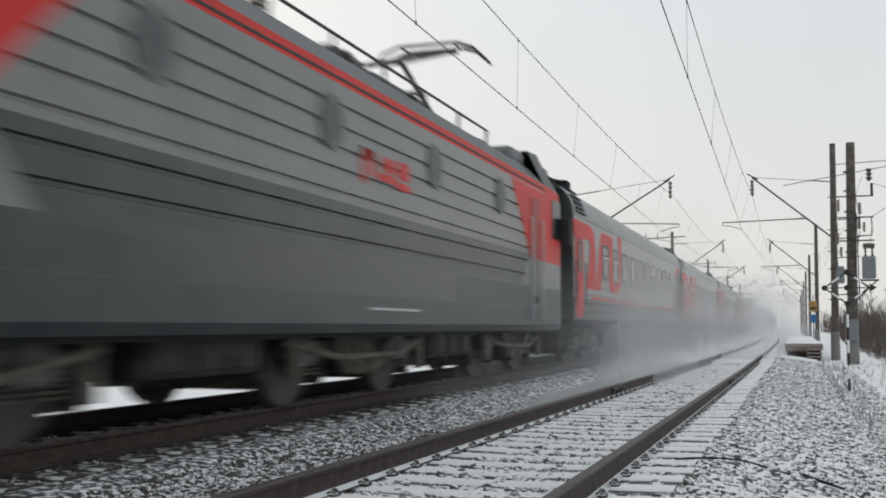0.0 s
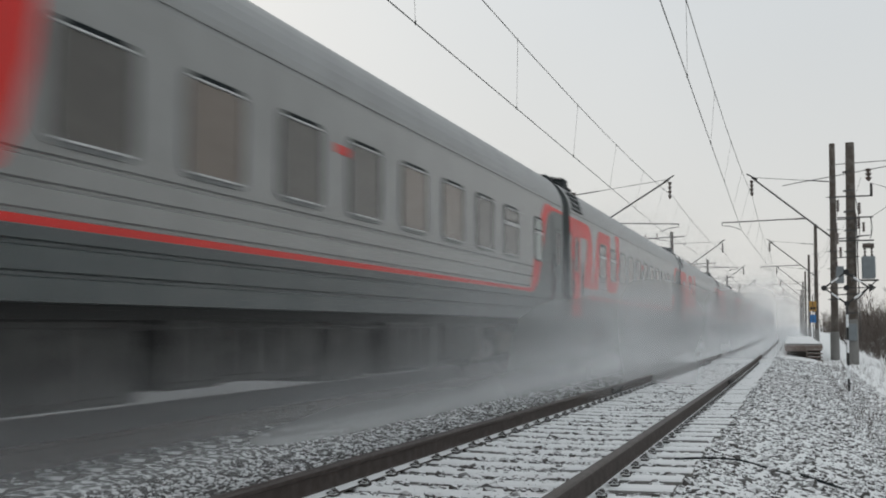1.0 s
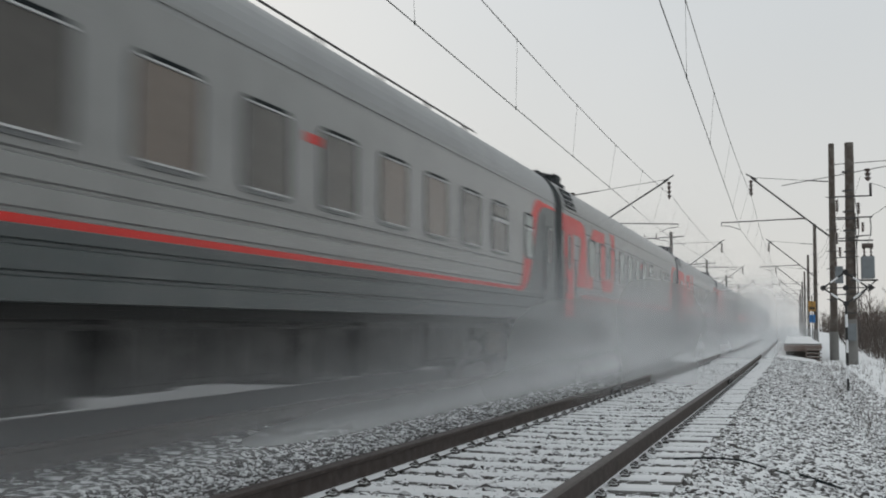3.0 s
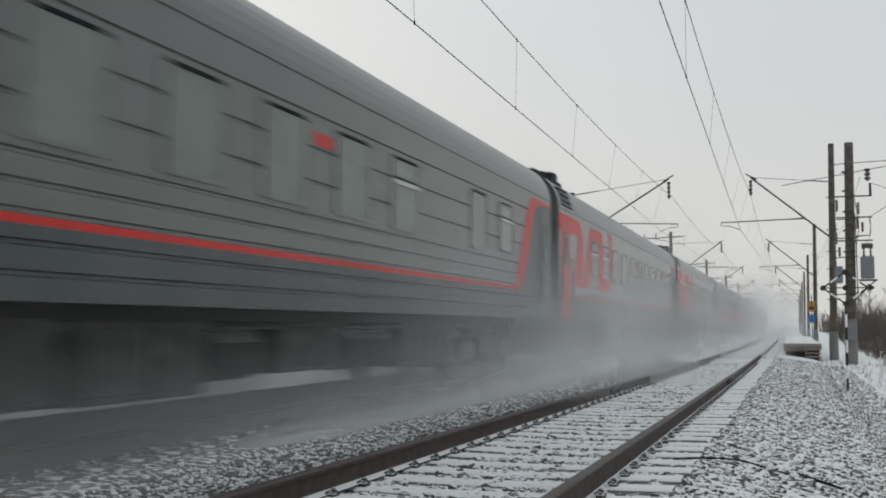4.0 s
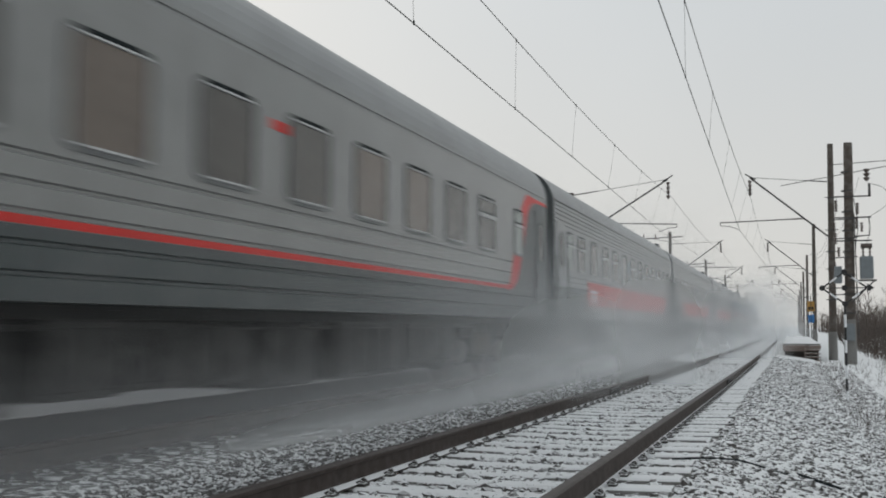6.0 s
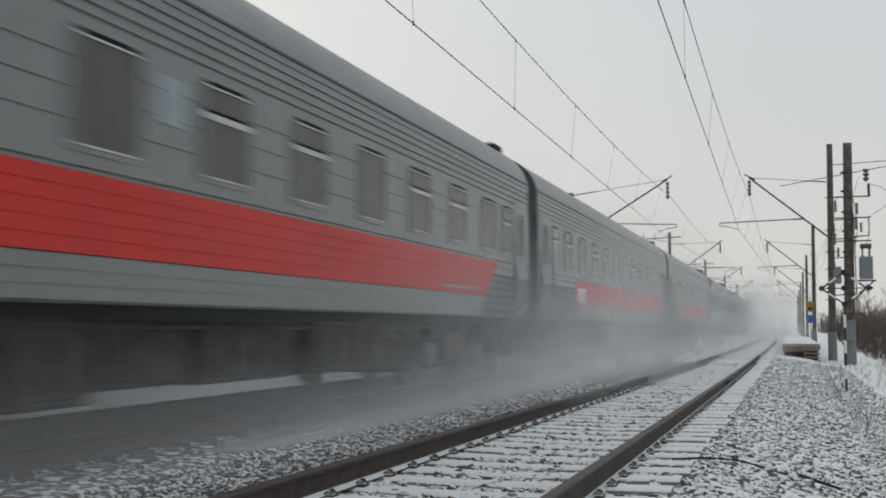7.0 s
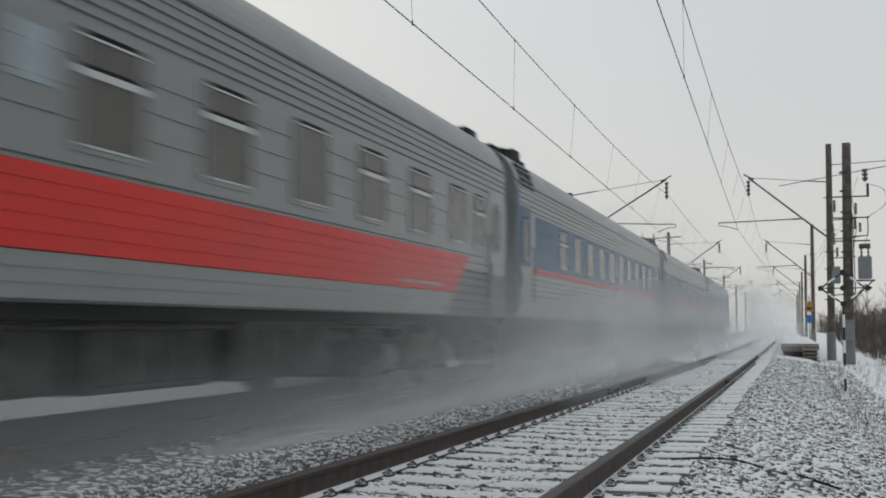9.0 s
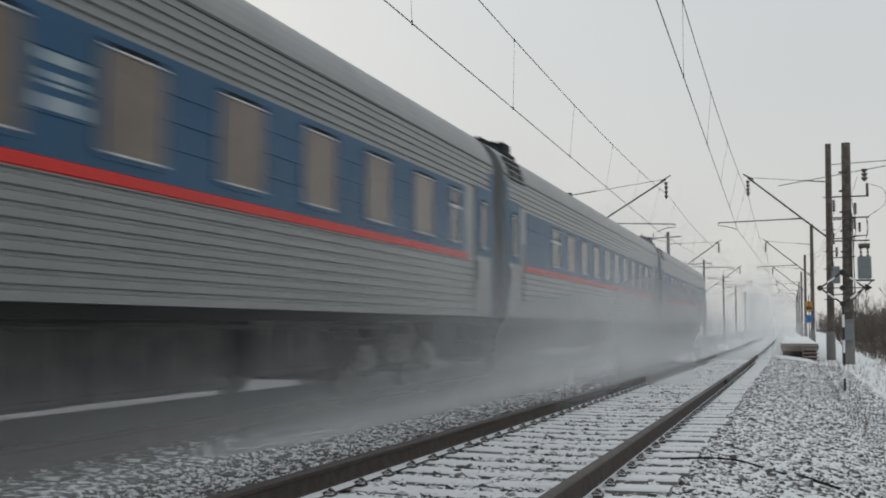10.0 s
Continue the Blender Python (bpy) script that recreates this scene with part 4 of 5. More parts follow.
def locomotive():
    """Electric locomotive, local y = 0 at its rear coupling, the front towards negative y."""
    loco = tagged(new("electric_locomotive"), "grey electric locomotive with red cabs, ribbed sides and raised pantograph", "locomotive")
    LL = 22.0
    prof = [(1.48, 0.8), (1.54, 0.9)] + [(1.54, 1.22), (1.54, 1.67), (1.54, 2.22)]
    for z in (1.82, 2.075, 2.315, 2.565, 2.795, 3.03, 3.27):
        prof += [(1.54, z - 0.028), (1.505, z - 0.016), (1.505, z + 0.016), (1.54, z + 0.028)]
    prof = sorted(set(prof), key=lambda p: (p[1], p[0])) + [(1.545, 3.5), (1.545, 3.66), (1.50, 3.7), (1.2, 4.02), (0.9, 4.08)]
    full = prof + [(-x, z) for x, z in reversed(prof)]
    mats = []
    for i in range(len(full)):
        zm = (full[i][1] + full[(i + 1) % len(full)][1]) / 2
        mats.append(5 if zm < 1.22 else 0 if zm < 1.67 else 1 if zm < 2.22 else 2 if zm < 3.5 else 3 if zm < 3.67 else 4)
    bm = extrude(B(), full, -LL + 2.4, -2.6, mats)
    part("body", bm, [LOCO_GREY, LOCO_DARK, LOCO_SILVER, RED, LOCO_ROOF, LOCO_BASE], loco, "grey ribbed machine room side with red roof line")
    for sgn in (0, 1):
        def yy(v):
            return -v if sgn == 0 else -LL + v
        bm = B()
        # cab shell: cross-sections that narrow and slope towards the nose
        sections = [(2.6, 1.54, 3.66, 4.36), (1.75, 1.54, 3.66, 4.4), (1.2, 1.53, 3.62, 4.22), (0.8, 1.48, 3.2, 3.62), (0.5, 1.42, 2.35, 2.5)]
        prev = None
        for v, hw, ze, zt in sections:
            loop = [(hw - 0.04, 0.8), (hw, 0.92), (hw, 1.62), (hw, 2.14), (hw, ze), (hw * 0.78, zt), (0, zt + 0.02), (-hw * 0.78, zt), (-hw, ze), (-hw, 2.14), (-hw, 1.62), (-hw, 0.92), (-hw + 0.04, 0.8)]
            cur = [bm.verts.new((x, yy(v), z)) for x, z in loop]
            if prev:
                for i in range(len(cur) - 1):
                    f = bm.faces.new((prev[i], prev[i + 1], cur[i + 1], cur[i]))
                    f.material_index = (0, 0, 1, 2, 3, 3, 3, 3, 2, 1, 0, 0)[i]
            prev = cur
        f = bm.faces.new(prev)
        f.material_index = 2
        bmesh.ops.recalc_face_normals(bm, faces=bm.faces)
        cab = part("cab", bm, [LOCO_BASE, LOCO_SILVER, RED, LOCO_ROOF], loco, "red cab with grey base and sloping nose")
        y0, y1 = sorted((yy(1.85), yy(1.15)))
        part("side_window", plate(B(), rounded(y0 - 0.05, y1 + 0.05, 2.66, 3.46, 0.08), 1.541, 0.012), DARK_GLASS, cab, "dark cab side window")
        part("mirror", box(B(), 1.55, 1.75, min(yy(1.05), yy(0.9)), max(yy(1.05), yy(0.9)), 2.55, 3.15, 0.03), BLACK, cab, "black rear-view mirror")
        part("windscreen", box(B(), -1.2, 1.2, min(yy(0.62), yy(0.72)), max(yy(0.62), yy(0.72)), 2.75, 3.1, 0.02), WINDOW, cab)
        # red part of the machine room next to the cab, with a slanting edge
        part("red_flank", plate(B(), [(yy(2.6), 2.14), (yy(3.75), 2.14), (yy(5.2), 3.5), (yy(2.6), 3.5)], 1.5405, 0.004), RED, cab, "red paint with a slanting edge")
        part("grey_flank", plate(B(), [(yy(2.6), 1.62), (yy(4.5), 1.62), (yy(4.0), 2.135), (yy(2.6), 2.135)], 1.5405, 0.003), LOCO_SILVER, cab)
        d0, d1 = sorted((yy(3.75), yy(3.05)))
        dr = part("door", plate(B(), rounded(d0, d1, 2.15, 3.3, 0.05), 1.5445, 0.014), material("dark_red_paint", (0.3, 0.025, 0.02), 0.5, vary=0.15), cab, "dark red cab door")
        part("door_base", plate(B(), rounded(d0, d1, 1.2, 2.145, 0.05), 1.5445, 0.01), LOCO_GREY, dr, "grey lower half of the cab door")
        # No hollow is cut: a flat black plate paints the recess's shade.
        part("painted_step_recess", plate(B(), rounded(d0 + 0.1, d1 - 0.1, 1.3, 1.45, 0.05), 1.555, 0.004), BLACK, dr)
        bm = B()
        for yv in (d0 - 0.1, d1 + 0.1):
            tube(bm, [(1.54, yv, 1.0), (1.61, yv, 1.0), (1.61, yv, 2.9), (1.54, yv, 2.9)], 0.018)
        part("grab_rail", bm, FRAME_LIGHT, dr)
        h0, h1 = sorted((yy(2.6), yy(3.6)))
        part("roof_fairing", box(B(), -1.15, 1.15, h0, h1, 4.0, 4.34, 0.12), ROOF, cab, "grey raised roof fairing behind the cab")
        part("roof_glass", plate(B(), [(yy(2.3), 4.12), (yy(1.45), 4.12), (yy(1.3), 4.0), (yy(2.3), 4.0)], 1.32, 0.03), WINDOW, cab, "dark raised cab roof glazing")
        g0, g1 = sorted((yy(4.1), yy(8.3)))
        part("dark_flank", plate(B(), [(g0, 1.24), (g1, 1.24), (g1, 1.62), (g0, 1.62)] if sgn == 0 else [(g0, 1.24), (g1 - 2, 1.24), (g1 - 2, 1.5), (g0, 1.6)], 1.5405, 0.003), LOCO_BASE, cab, "dark blue-grey lower flank")
    for y in (-16.2, -12.85, -9.4, -5.95):
        bm = B()
        rod(bm, (1.52, y, 3.05), (1.56, y, 3.05), 0.31, seg=24)
        w = part("round_window", bm, FRAME_GREY, loco, "round side window")
        part("pane", rod(B(), (1.53, y, 3.05), (1.566, y, 3.05), 0.21, seg=24), DARK, w)
    bm = B()
    for y0, y1, z0, z1 in ((-12.0, -11.9, 2.5, 2.92), (-12.0, -11.6, 2.82, 2.92), (-11.75, -11.62, 2.62, 2.92), (-11.5, -10.9, 2.6, 2.7), (-11.3, -10.95, 2.72, 2.9), (-10.85, -10.4, 2.56, 2.66), (-10.8, -10.45, 2.7, 2.92)):
        box(bm, 1.5405, 1.546, y0, y1, z0, z1)
    part("red_emblem", bm, RED, loco, "small plain red emblem shapes")
    part("long_handle", box(B(), 1.54, 1.58, -11.8, -10.1, 1.06, 1.09), FRAME_LIGHT, loco, "pale step bar low on the side")
    # roof equipment
    part("roof_hatch", box(box(B(), -0.9, 0.9, -17, -11.5, 4.02, 4.1, 0.03), -0.8, 0.8, -10.5, -7.2, 4.02, 4.2, 0.06), LOCO_ROOF, loco, "grey roof hatches")
    part("stripe_seam", box(B(), 1.545, 1.552, -LL + 2.6, -2.6, 3.545, 3.575), BLACK, loco, "dark seam in the red roof line")
    for y0, y1, z1 in ((-6.0, -4.7, 4.25), (-4.6, -4.05, 4.32), (-9.9, -7.6, 4.36), (-11.2, -10.2, 4.4), (-15.8, -14.2, 4.12)):
        part("roof_equipment", box(B(), 0.2, 0.8, y0, y1, 4.0, z1, 0.05), LOCO_ROOF, loco, "grey roof equipment casing")
    bm = B()
    rod(bm, (0.95, -18.5, 4.42), (0.95, -4.6, 4.42), 0.022)
    for k in range(9):
        rod(bm, (0.95, -18.3 + 1.7 * k, 4.02), (0.95, -18.3 + 1.7 * k, 4.42), 0.025)
    part("roof_bus_bar", bm, IRON, loco, "dark high-voltage bar along the roof")
    for y in (-16, -13.2, -10.8, -8.3):
        bm = B()
        for k in range(5):
            rod(bm, (0.8, y, 4.05 + 0.07 * k), (0.8, y, 4.1 + 0.07 * k), 0.11, 0.07, seg=12)
        part("roof_insulator", bm, CERAMIC, loco, "brown ribbed roof insulator")
    bm = box(B(), -0.6, 0.6, -7.4, -5.6, 4.22, 4.3)
    for s in (-1, 1):
        rod(bm, (s * 0.45, -5.9, 4.3), (s * 0.35, -7.5, 5.05), 0.045)
        rod(bm, (s * 0.35, -7.5, 5.05), (s * 0.3, -5.0, 5.82), 0.03)
        rod(bm, (s * 0.55, -5.3, 4.1), (s * 0.55, -5.3, 4.3), 0.09)
        rod(bm, (s * 0.55, -7.3, 4.1), (s * 0.55, -7.3, 4.3), 0.09)
    rod(bm, (-0.4, -7.5, 5.05), (0.4, -7.5, 5.05), 0.035)
    rod(bm, (-0.5, -5.0, 5.82), (0.5, -5.0, 5.82), 0.03)
    pan = part("pantograph", bm, IRON, loco, "grey raised pantograph")
    bm = B()
    for yv in (-5.2, -4.75):
        tube(bm, [(-1.05, yv, 5.62), (-0.85, yv, 5.84), (-0.55, yv, 5.95), (0.55, yv, 5.95), (0.85, yv, 5.84), (1.05, yv, 5.62)], 0.03)
    for s in (-0.5, 0.5):
        rod(bm, (s, -5.2, 5.93), (s, -4.75, 5.93), 0.02)
    part("contact_strip", bm, IRON, pan)
    for yc in (-3.8, -11.1, -18.4):
        bogie(loco, yc, (-1.45, 1.45), 0.6, "dusty brown-grey two-axle locomotive bogie", LOCO_GEAR)
        bm = B()
        for d in (-1, 1):
            rod(bm, (1.2, yc + d * 0.5, 0.35), (1.26, yc + d * 1.0, 0.85), 0.055, seg=10)
            rod(bm, (1.22, yc + d * 1.95, 0.3), (1.22, yc + d * 1.95, 0.8), 0.07, seg=10)
            box(bm, 1.1, 1.28, yc + d * 0.22 - 0.1, yc + d * 0.22 + 0.1, 0.3, 0.55, 0.03)
        tube(bm, [(1.2, yc - 2.1, 0.7), (1.28, yc - 0.9, 0.52), (1.28, yc + 0.9, 0.52), (1.2, yc + 2.1, 0.7)], 0.04, 8)
        part("damper_gear", bm, LOCO_SPRING, loco, "dust-caked dampers and brake rods on the bogie")
    for y0, y1 in ((-15.7, -13.7), (-8.5, -6.4)):
        bm = box(B(), -1.2, 1.2, y0, y1, 0.42, 0.85, 0.05)
        for k in range(3):
            box(bm, 1.18, 1.24, y0 + 0.1 + 0.62 * k, y0 + 0.6 + 0.62 * k, 0.48, 0.78, 0.015)
        part("battery_box", bm, BOX_GEAR, loco, "dark equipment box under the locomotive")
    part("floor_frame", box(B(), -1.4, 1.4, -LL + 0.6, -0.6, 0.75, 0.95), GEAR, loco)
    bm = B()
    for yv, d in ((-0.02, -1), (-LL + 0.02, 1)):
        box(bm, -0.16, 0.16, min(yv, yv + d * 0.7), max(yv, yv + d * 0.7), 0.85, 1.2, 0.04)
    part("coupler", bm, GEAR, loco)
    return loco


GAP0 = 23.2
TRAVEL = [(0, 0), (0.5, 12.25), (1, 24.9), (1.5, 37.3), (2, 49.75), (2.5, 62.0), (3, 74.7), (4, 99.6), (4.5, 112.15), (5, 124.45), (5.5, 136.8), (6, 149.05),
          (7, 174.15), (7.5, 185.85), (8, 198.45), (8.5, 210.35), (9, 223.0), (9.5, 234.9), (10, 247.37)]


def place_train():
    """Six newer cars, then six older, slightly shorter ones, behind the locomotive."""
    global L
    a, b = car_modern(), car_modern(True)
    long_car, short_car = L, 23.6
    L = short_car
    c, d = car_ribbed(), car_blue()
    made, used, y = [], set(), GAP0
    for src in (a, a, a, b, a, a, c, c, c, d, d, d):
        m = pose(TRACK_FAR, y, 0)
        if src in used:
            ob = copy_thing(src, m)
        else:
            ob = src
            ob.matrix_basis = m
            used.add(src)
        made.append((ob, y))
        y += short_car if src in (c, d) else long_car
    bm = rod(B(), (0.72, 3.9, 4.42), (0.72, 21, 4.42), 0.016)
    for k in range(9):
        rod(bm, (0.72, 4.0 + 2.05 * k, 4.1), (0.72, 4.0 + 2.05 * k, 4.42), 0.03)
    part("roof_rail", bm, IRON, made[2][0], "dark handrail along the roof")
    lo = locomotive()
    lo.matrix_basis = pose(TRACK_FAR, GAP0, 0)
    made.append((lo, GAP0))
    return made


TRAIN = place_train()


# ---- overhead line ----
STATIONS = [14.0, 59.0, 104.0, 149.0, 194.0, 239.0, 290.0, 345.0]
CONTACT, MESSENGER = 6.0, 7.75


def insulator(bm, a, b, r=0.075, n=4):
    a, b = Vector(a), Vector(b)
    rod(bm, a, b, r * 0.3)
    for k in range(n):
        p, q = a.lerp(b, (k + 0.1) / n), a.lerp(b, (k + 0.8) / n)
        rod(bm, p, q, r, r * 0.55, seg=10)


def cantilever(parent, xp, xt, z_tie, z_strut, z_tip, y, wire_x):
    """Inclined strut, tie rod, hanging insulator, registration arm with its steady arm."""
    d = 1 if xt > xp else -1
    arm = part("cantilever", rod(rod(B(), (xp, y, z_strut), (xt, y, z_tip), 0.045), (xt - d * 0.3, y, z_tip - 0.12), (xt + d * 0.25, y, z_tip + 0.2), 0.035), IRON, parent, "dark inclined steel bracket")
    part("tie_rod", rod(rod(B(), (xp, y, z_tie), (xt, y, z_tip), 0.014), (xp, y, z_tie), (xp + (xt - xp) * 0.28, y, z_tie + (z_tip - z_tie) * 0.28), 0.03), IRON, arm)
    bm = B()
    insulator(bm, (xt, y, z_tip - 0.15), (xt, y, MESSENGER + 0.05), 0.11)
    part("insulator", bm, CERAMIC, arm, "brown hanging insulator string")
    xs = xp + (xt - xp) * 0.3
    z_reg = z_strut + (z_tip - z_strut) * 0.3
    xe = wire_x + d * 1.0
    bm = rod(B(), (xs, y, z_reg), (xe, y, CONTACT + 0.42), 0.03)
    part("registration_arm", bm, IRON, arm)
    bm = rod(B(), (xe, y, CONTACT + 0.42), (xe, y, CONTACT + 0.26), 0.018)
    tube(bm, [(xe, y, CONTACT + 0.26), (xe - d * 0.45, y, CONTACT + 0.22), (wire_x, y, CONTACT + 0.02)], 0.018)
    part("steady_arm", bm, IRON, arm)
    bm = B()
    insulator(bm, (xs, y, z_reg), (xs + (xe - xs) * 0.14, y, z_reg + (CONTACT + 0.42 - z_reg) * 0.14), 0.06)
    part("insulator", bm, CERAMIC, arm)


def concrete_pole(x, y, z0, z1, r0=0.2, r1=0.145, label="round weathered concrete catenary pole", lean=0.0):
    pole = tagged(new("catenary_pole"), label, "catenary pole", "poles along the line")
    bm = rod(B(), (x, y, z0 - 0.3), (x + lean, y, z1), r0, r1, seg=20)
    part("mast", bm, POLE, pole)
    part("footing", rod(B(), (x, y, z0 - 0.4), (x, y, z0 + 1.5), r0 + 0.035, r0 + 0.02, seg=20), POLE_BASE, pole, "paler concrete footing")
    bm = B()
    h = z1 - z0
    for f in (0.28, 0.42, 0.5, 0.6, 0.75):
        z = z0 + h * f
        rod(bm, (x + lean * f, y, z - 0.03), (x + lean * f, y, z + 0.03), r0 + (r1 - r0) * f + 0.025, seg=16)
        rod(bm, (x - 0.32 + lean * f, y - r0, z), (x + 0.32 + lean * f, y - r0, z), 0.018)
    part("clamp_bands", bm, IRON, pole)
    return pole


def build_overhead():
    right_x, left_x = 2.02, -10.9
    for i, y in enumerate(STATIONS):
        if i:
            near = i == 1
            p = concrete_pole(right_x, y, -0.9, 10.4 if near else 10.3, lean=0.1)
            cantilever(p, right_x - 0.1, -1.95, 8.42, 5.55, 8.8, y, -2.52 if i == 1 else -1.78 if i % 2 == 0 else -2.38)
            if near:
                q = tagged(new("catenary_pole"), "shorter concrete line mast standing behind the train", "catenary pole", "poles along the line")
                part("mast", rod(B(), (-11.6, y, -1), (-11.6, y, 8.35), 0.2, 0.15, seg=16), POLE, q)
                cantilever(q, -11.6, -6.25, 8.2, 5.6, 8.9, y, -6.8)
            else:
                q = concrete_pole(left_x, y, -0.9, 9.9)
                cantilever(q, left_x + 0.1, -6.2, 8.75, 5.55, 8.85, y, -5.88 if i % 2 == 0 else -6.48)
                bm = rod(B(), (left_x - 2.6, y, 9.3), (left_x + 1.2, y, 9.45), 0.05)
                rod(bm, (left_x - 2.2, y, 9.4), (left_x, y, 8.95), 0.03)
                part("cross_arm", bm, IRON, q, "steel feeder cross-arm on the mast")
                bm = B()
                for xx in (left_x - 2.5, left_x - 1.4):
                    insulator(bm, (xx, y, 9.35), (xx, y, 9.8), 0.08)
                part("insulator", bm, CERAMIC, q)
    ys = [-35.0] + STATIONS
    stagger = [-0.6, 0.24, -0.44, 0.3, -0.3, 0.3, -0.3, 0.3, -0.3]
    for track, sag, first, gap in ((TRACK_NEAR + 0.035, 0.5, 5.4, 8.4), (TRACK_FAR, 0.36, 1.9, 7.45)):
        line = tagged(new("overhead_line"), "thin dark contact wire hung by droppers from its carrier wire", "overhead wire", "overhead wires")

        def wires(y):
            i = max(k for k in range(len(ys) - 1) if ys[k] <= y + 1e-6 or k == 0)
            f = (y - ys[i]) / (ys[i + 1] - ys[i])
            return (track + 0.12, y, MESSENGER + 0.15 - sag * 4 * f * (1 - f)), (track + stagger[i] + (stagger[i + 1] - stagger[i]) * f, y, CONTACT)

        bm, bc = B(), B()
        steps = sorted({ya + (yb - ya) * k / 8 for ya, yb in zip(ys, ys[1:]) for k in range(8)} | {ys[-1]})
        tube(bm, [wires(y)[0] for y in steps], 0.0105, 6)
        tube(bc, [wires(y)[1] for y in steps], 0.0105, 6)
        part("carrier_wire", bm, WIRE, line)
        part("contact_wire", bc, WIRE, line)
        y = first
        while y < 150:
            a, b = wires(y)
            bm = rod(B(), a, b, 0.004, seg=5)
            rod(bm, (b[0], b[1], b[2] - 0.03), (b[0], b[1], b[2] + 0.05), 0.016, seg=6)
            rod(bm, (a[0], a[1], a[2] - 0.05), (a[0], a[1], a[2] + 0.03), 0.014, seg=6)
            part("dropper", bm, WIRE, line)
            y += gap
    bm = B()
    for z, x in ((8.6, 3.5), (7.6, 2.4), (7.2, 2.42)):
        for ya, yb in zip(STATIONS[1:], STATIONS[2:]):
            tube(bm, [(x, ya + (yb - ya) * k / 6, z - 0.8 * 4 * (k / 6) * (1 - k / 6)) for k in range(7)], 0.01, 5)
    tagged(part("feeder_wires", bm, WIRE), "thin dark feeder wires strung between the poles", "overhead wire", kind="stuff")


build_overhead()


def switch_pole():
    """Second concrete pole in front of the first, with disconnector, boxes and brackets."""
    x, y = 2.62, 54.0
    p = tagged(new("switchgear_pole"), "concrete pole carrying disconnector switch, brackets and grey boxes", "utility pole")
    part("mast", rod(B(), (x, y, -1.3), (x + 0.12, y, 9.6), 0.25, 0.2, seg=20), POLE, p)
    part("footing", rod(B(), (x, y, -1.4), (x, y, 1.2), 0.29, 0.27, seg=20), POLE_BASE, p, "paler concrete footing")
    for z in (7.0, 6.0, 4.9):
        part("bracket", box(B(), x - 0.55, x + 1.05, y - 0.3, y - 0.22, z - 0.03, z + 0.03), IRON, p)
    for xx, z in ((x - 0.5, 6.55), (x + 0.45, 6.4), (x + 0.4, 5.7), (x - 0.55, 5.0)):
        bm = B()
        insulator(bm, (xx, y - 0.26, z - 0.25), (xx, y - 0.26, z + 0.3), 0.09, 5)
        part("insulator", bm, CERAMIC, p)
    part("disconnector_blade", rod(B(), (x + 1.0, y - 0.26, 6.97), (x + 1.0, y - 0.26, 7.6), 0.06), IRON, p)
    part("horn", tube(B(), [(x + 0.5, y - 0.26, 6.0), (x + 0.95, y - 0.26, 6.0), (x + 0.95, y - 0.26, 5.15), (x + 0.3, y - 0.26, 5.1)], 0.035), IRON, p)
    bx = part("transformer_box", box(B(), x + 0.5, x + 1.08, y - 0.5, y + 0.1, 3.1, 4.15, 0.05), BOXGREY, p, "blue-grey steel transformer box")
    bm = B()
    for xx in (x + 0.65, x + 0.95):
        insulator(bm, (xx, y - 0.2, 4.15), (xx, y - 0.2, 4.6), 0.07, 3)
    rod(bm, (x + 0.55, y - 0.2, 4.65), (x + 1.05, y - 0.2, 4.65), 0.12)
    part("bushing", bm, CERAMIC, bx)
    part("box_bracket", rod(box(B(), x, x + 1.2, y - 0.45, y - 0.38, 2.98, 3.06), (x + 0.1, y - 0.4, 2.0), (x + 1.1, y - 0.4, 3.0), 0.03), IRON, p)
    part("meter_box", box(B(), x - 0.65, x - 0.3, y - 0.35, y + 0.05, 2.9, 3.7, 0.03), BOXGREY, p, "dark grey box")
    part("drive_rod", rod(B(), (x + 0.36, y - 0.25, 0.4), (x + 0.3, y - 0.25, 6.2), 0.022), IRON, p)
    part("drive_box", box(B(), x - 0.2, x + 0.2, y - 0.5, y - 0.25, 0.2, 1.0, 0.03), BOXGREY, p)
    bm = rod(B(), (x - 3, y + 5, 8.3), (x + 6, y - 0.5, 9.0), 0.02)
    rod(bm, (x - 0.5, y + 5, 9.3), (x + 6, y - 0.5, 8.75), 0.02)
    part("stay_wire", bm, IRON, p)
    for z in (8.2, 7.3, 6.3, 5.4, 4.4, 3.3, 2.4, 1.5):
        part("clamp_band", rod(B(), (x + 0.03, y, z - 0.03), (x + 0.03, y, z + 0.03), 0.27, seg=18), IRON, p)
    for z in (5.9, 5.0, 4.1, 2.35):
        part("bracket", rod(B(), (x - 0.75, y - 0.28, z), (x + 0.4, y - 0.28, z + 0.05), 0.025), IRON, p)
    part("lead_wire", tube(B(), spline([(x + 1.0, y - 0.26, 7.6), (x + 1.7, y - 0.2, 7.3), (x + 1.75, y - 0.2, 6.6), (x + 0.95, y - 0.26, 6.0)], 6), 0.012, 5), WIRE, p)
    part("lead_wire", tube(B(), spline([(x + 0.95, y - 0.26, 6.0), (x + 1.0, y - 0.2, 5.4), (x + 0.8, y - 0.2, 4.7)], 6), 0.012, 5), WIRE, p)
    part("lead_wire", tube(B(), spline([(x + 0.3, y - 0.28, 6.9), (x + 0.45, y - 0.3, 5.6), (x + 0.32, y - 0.3, 4.4), (x + 0.36, y - 0.3, 2.2)], 6), 0.016, 5), RUBBER, p)
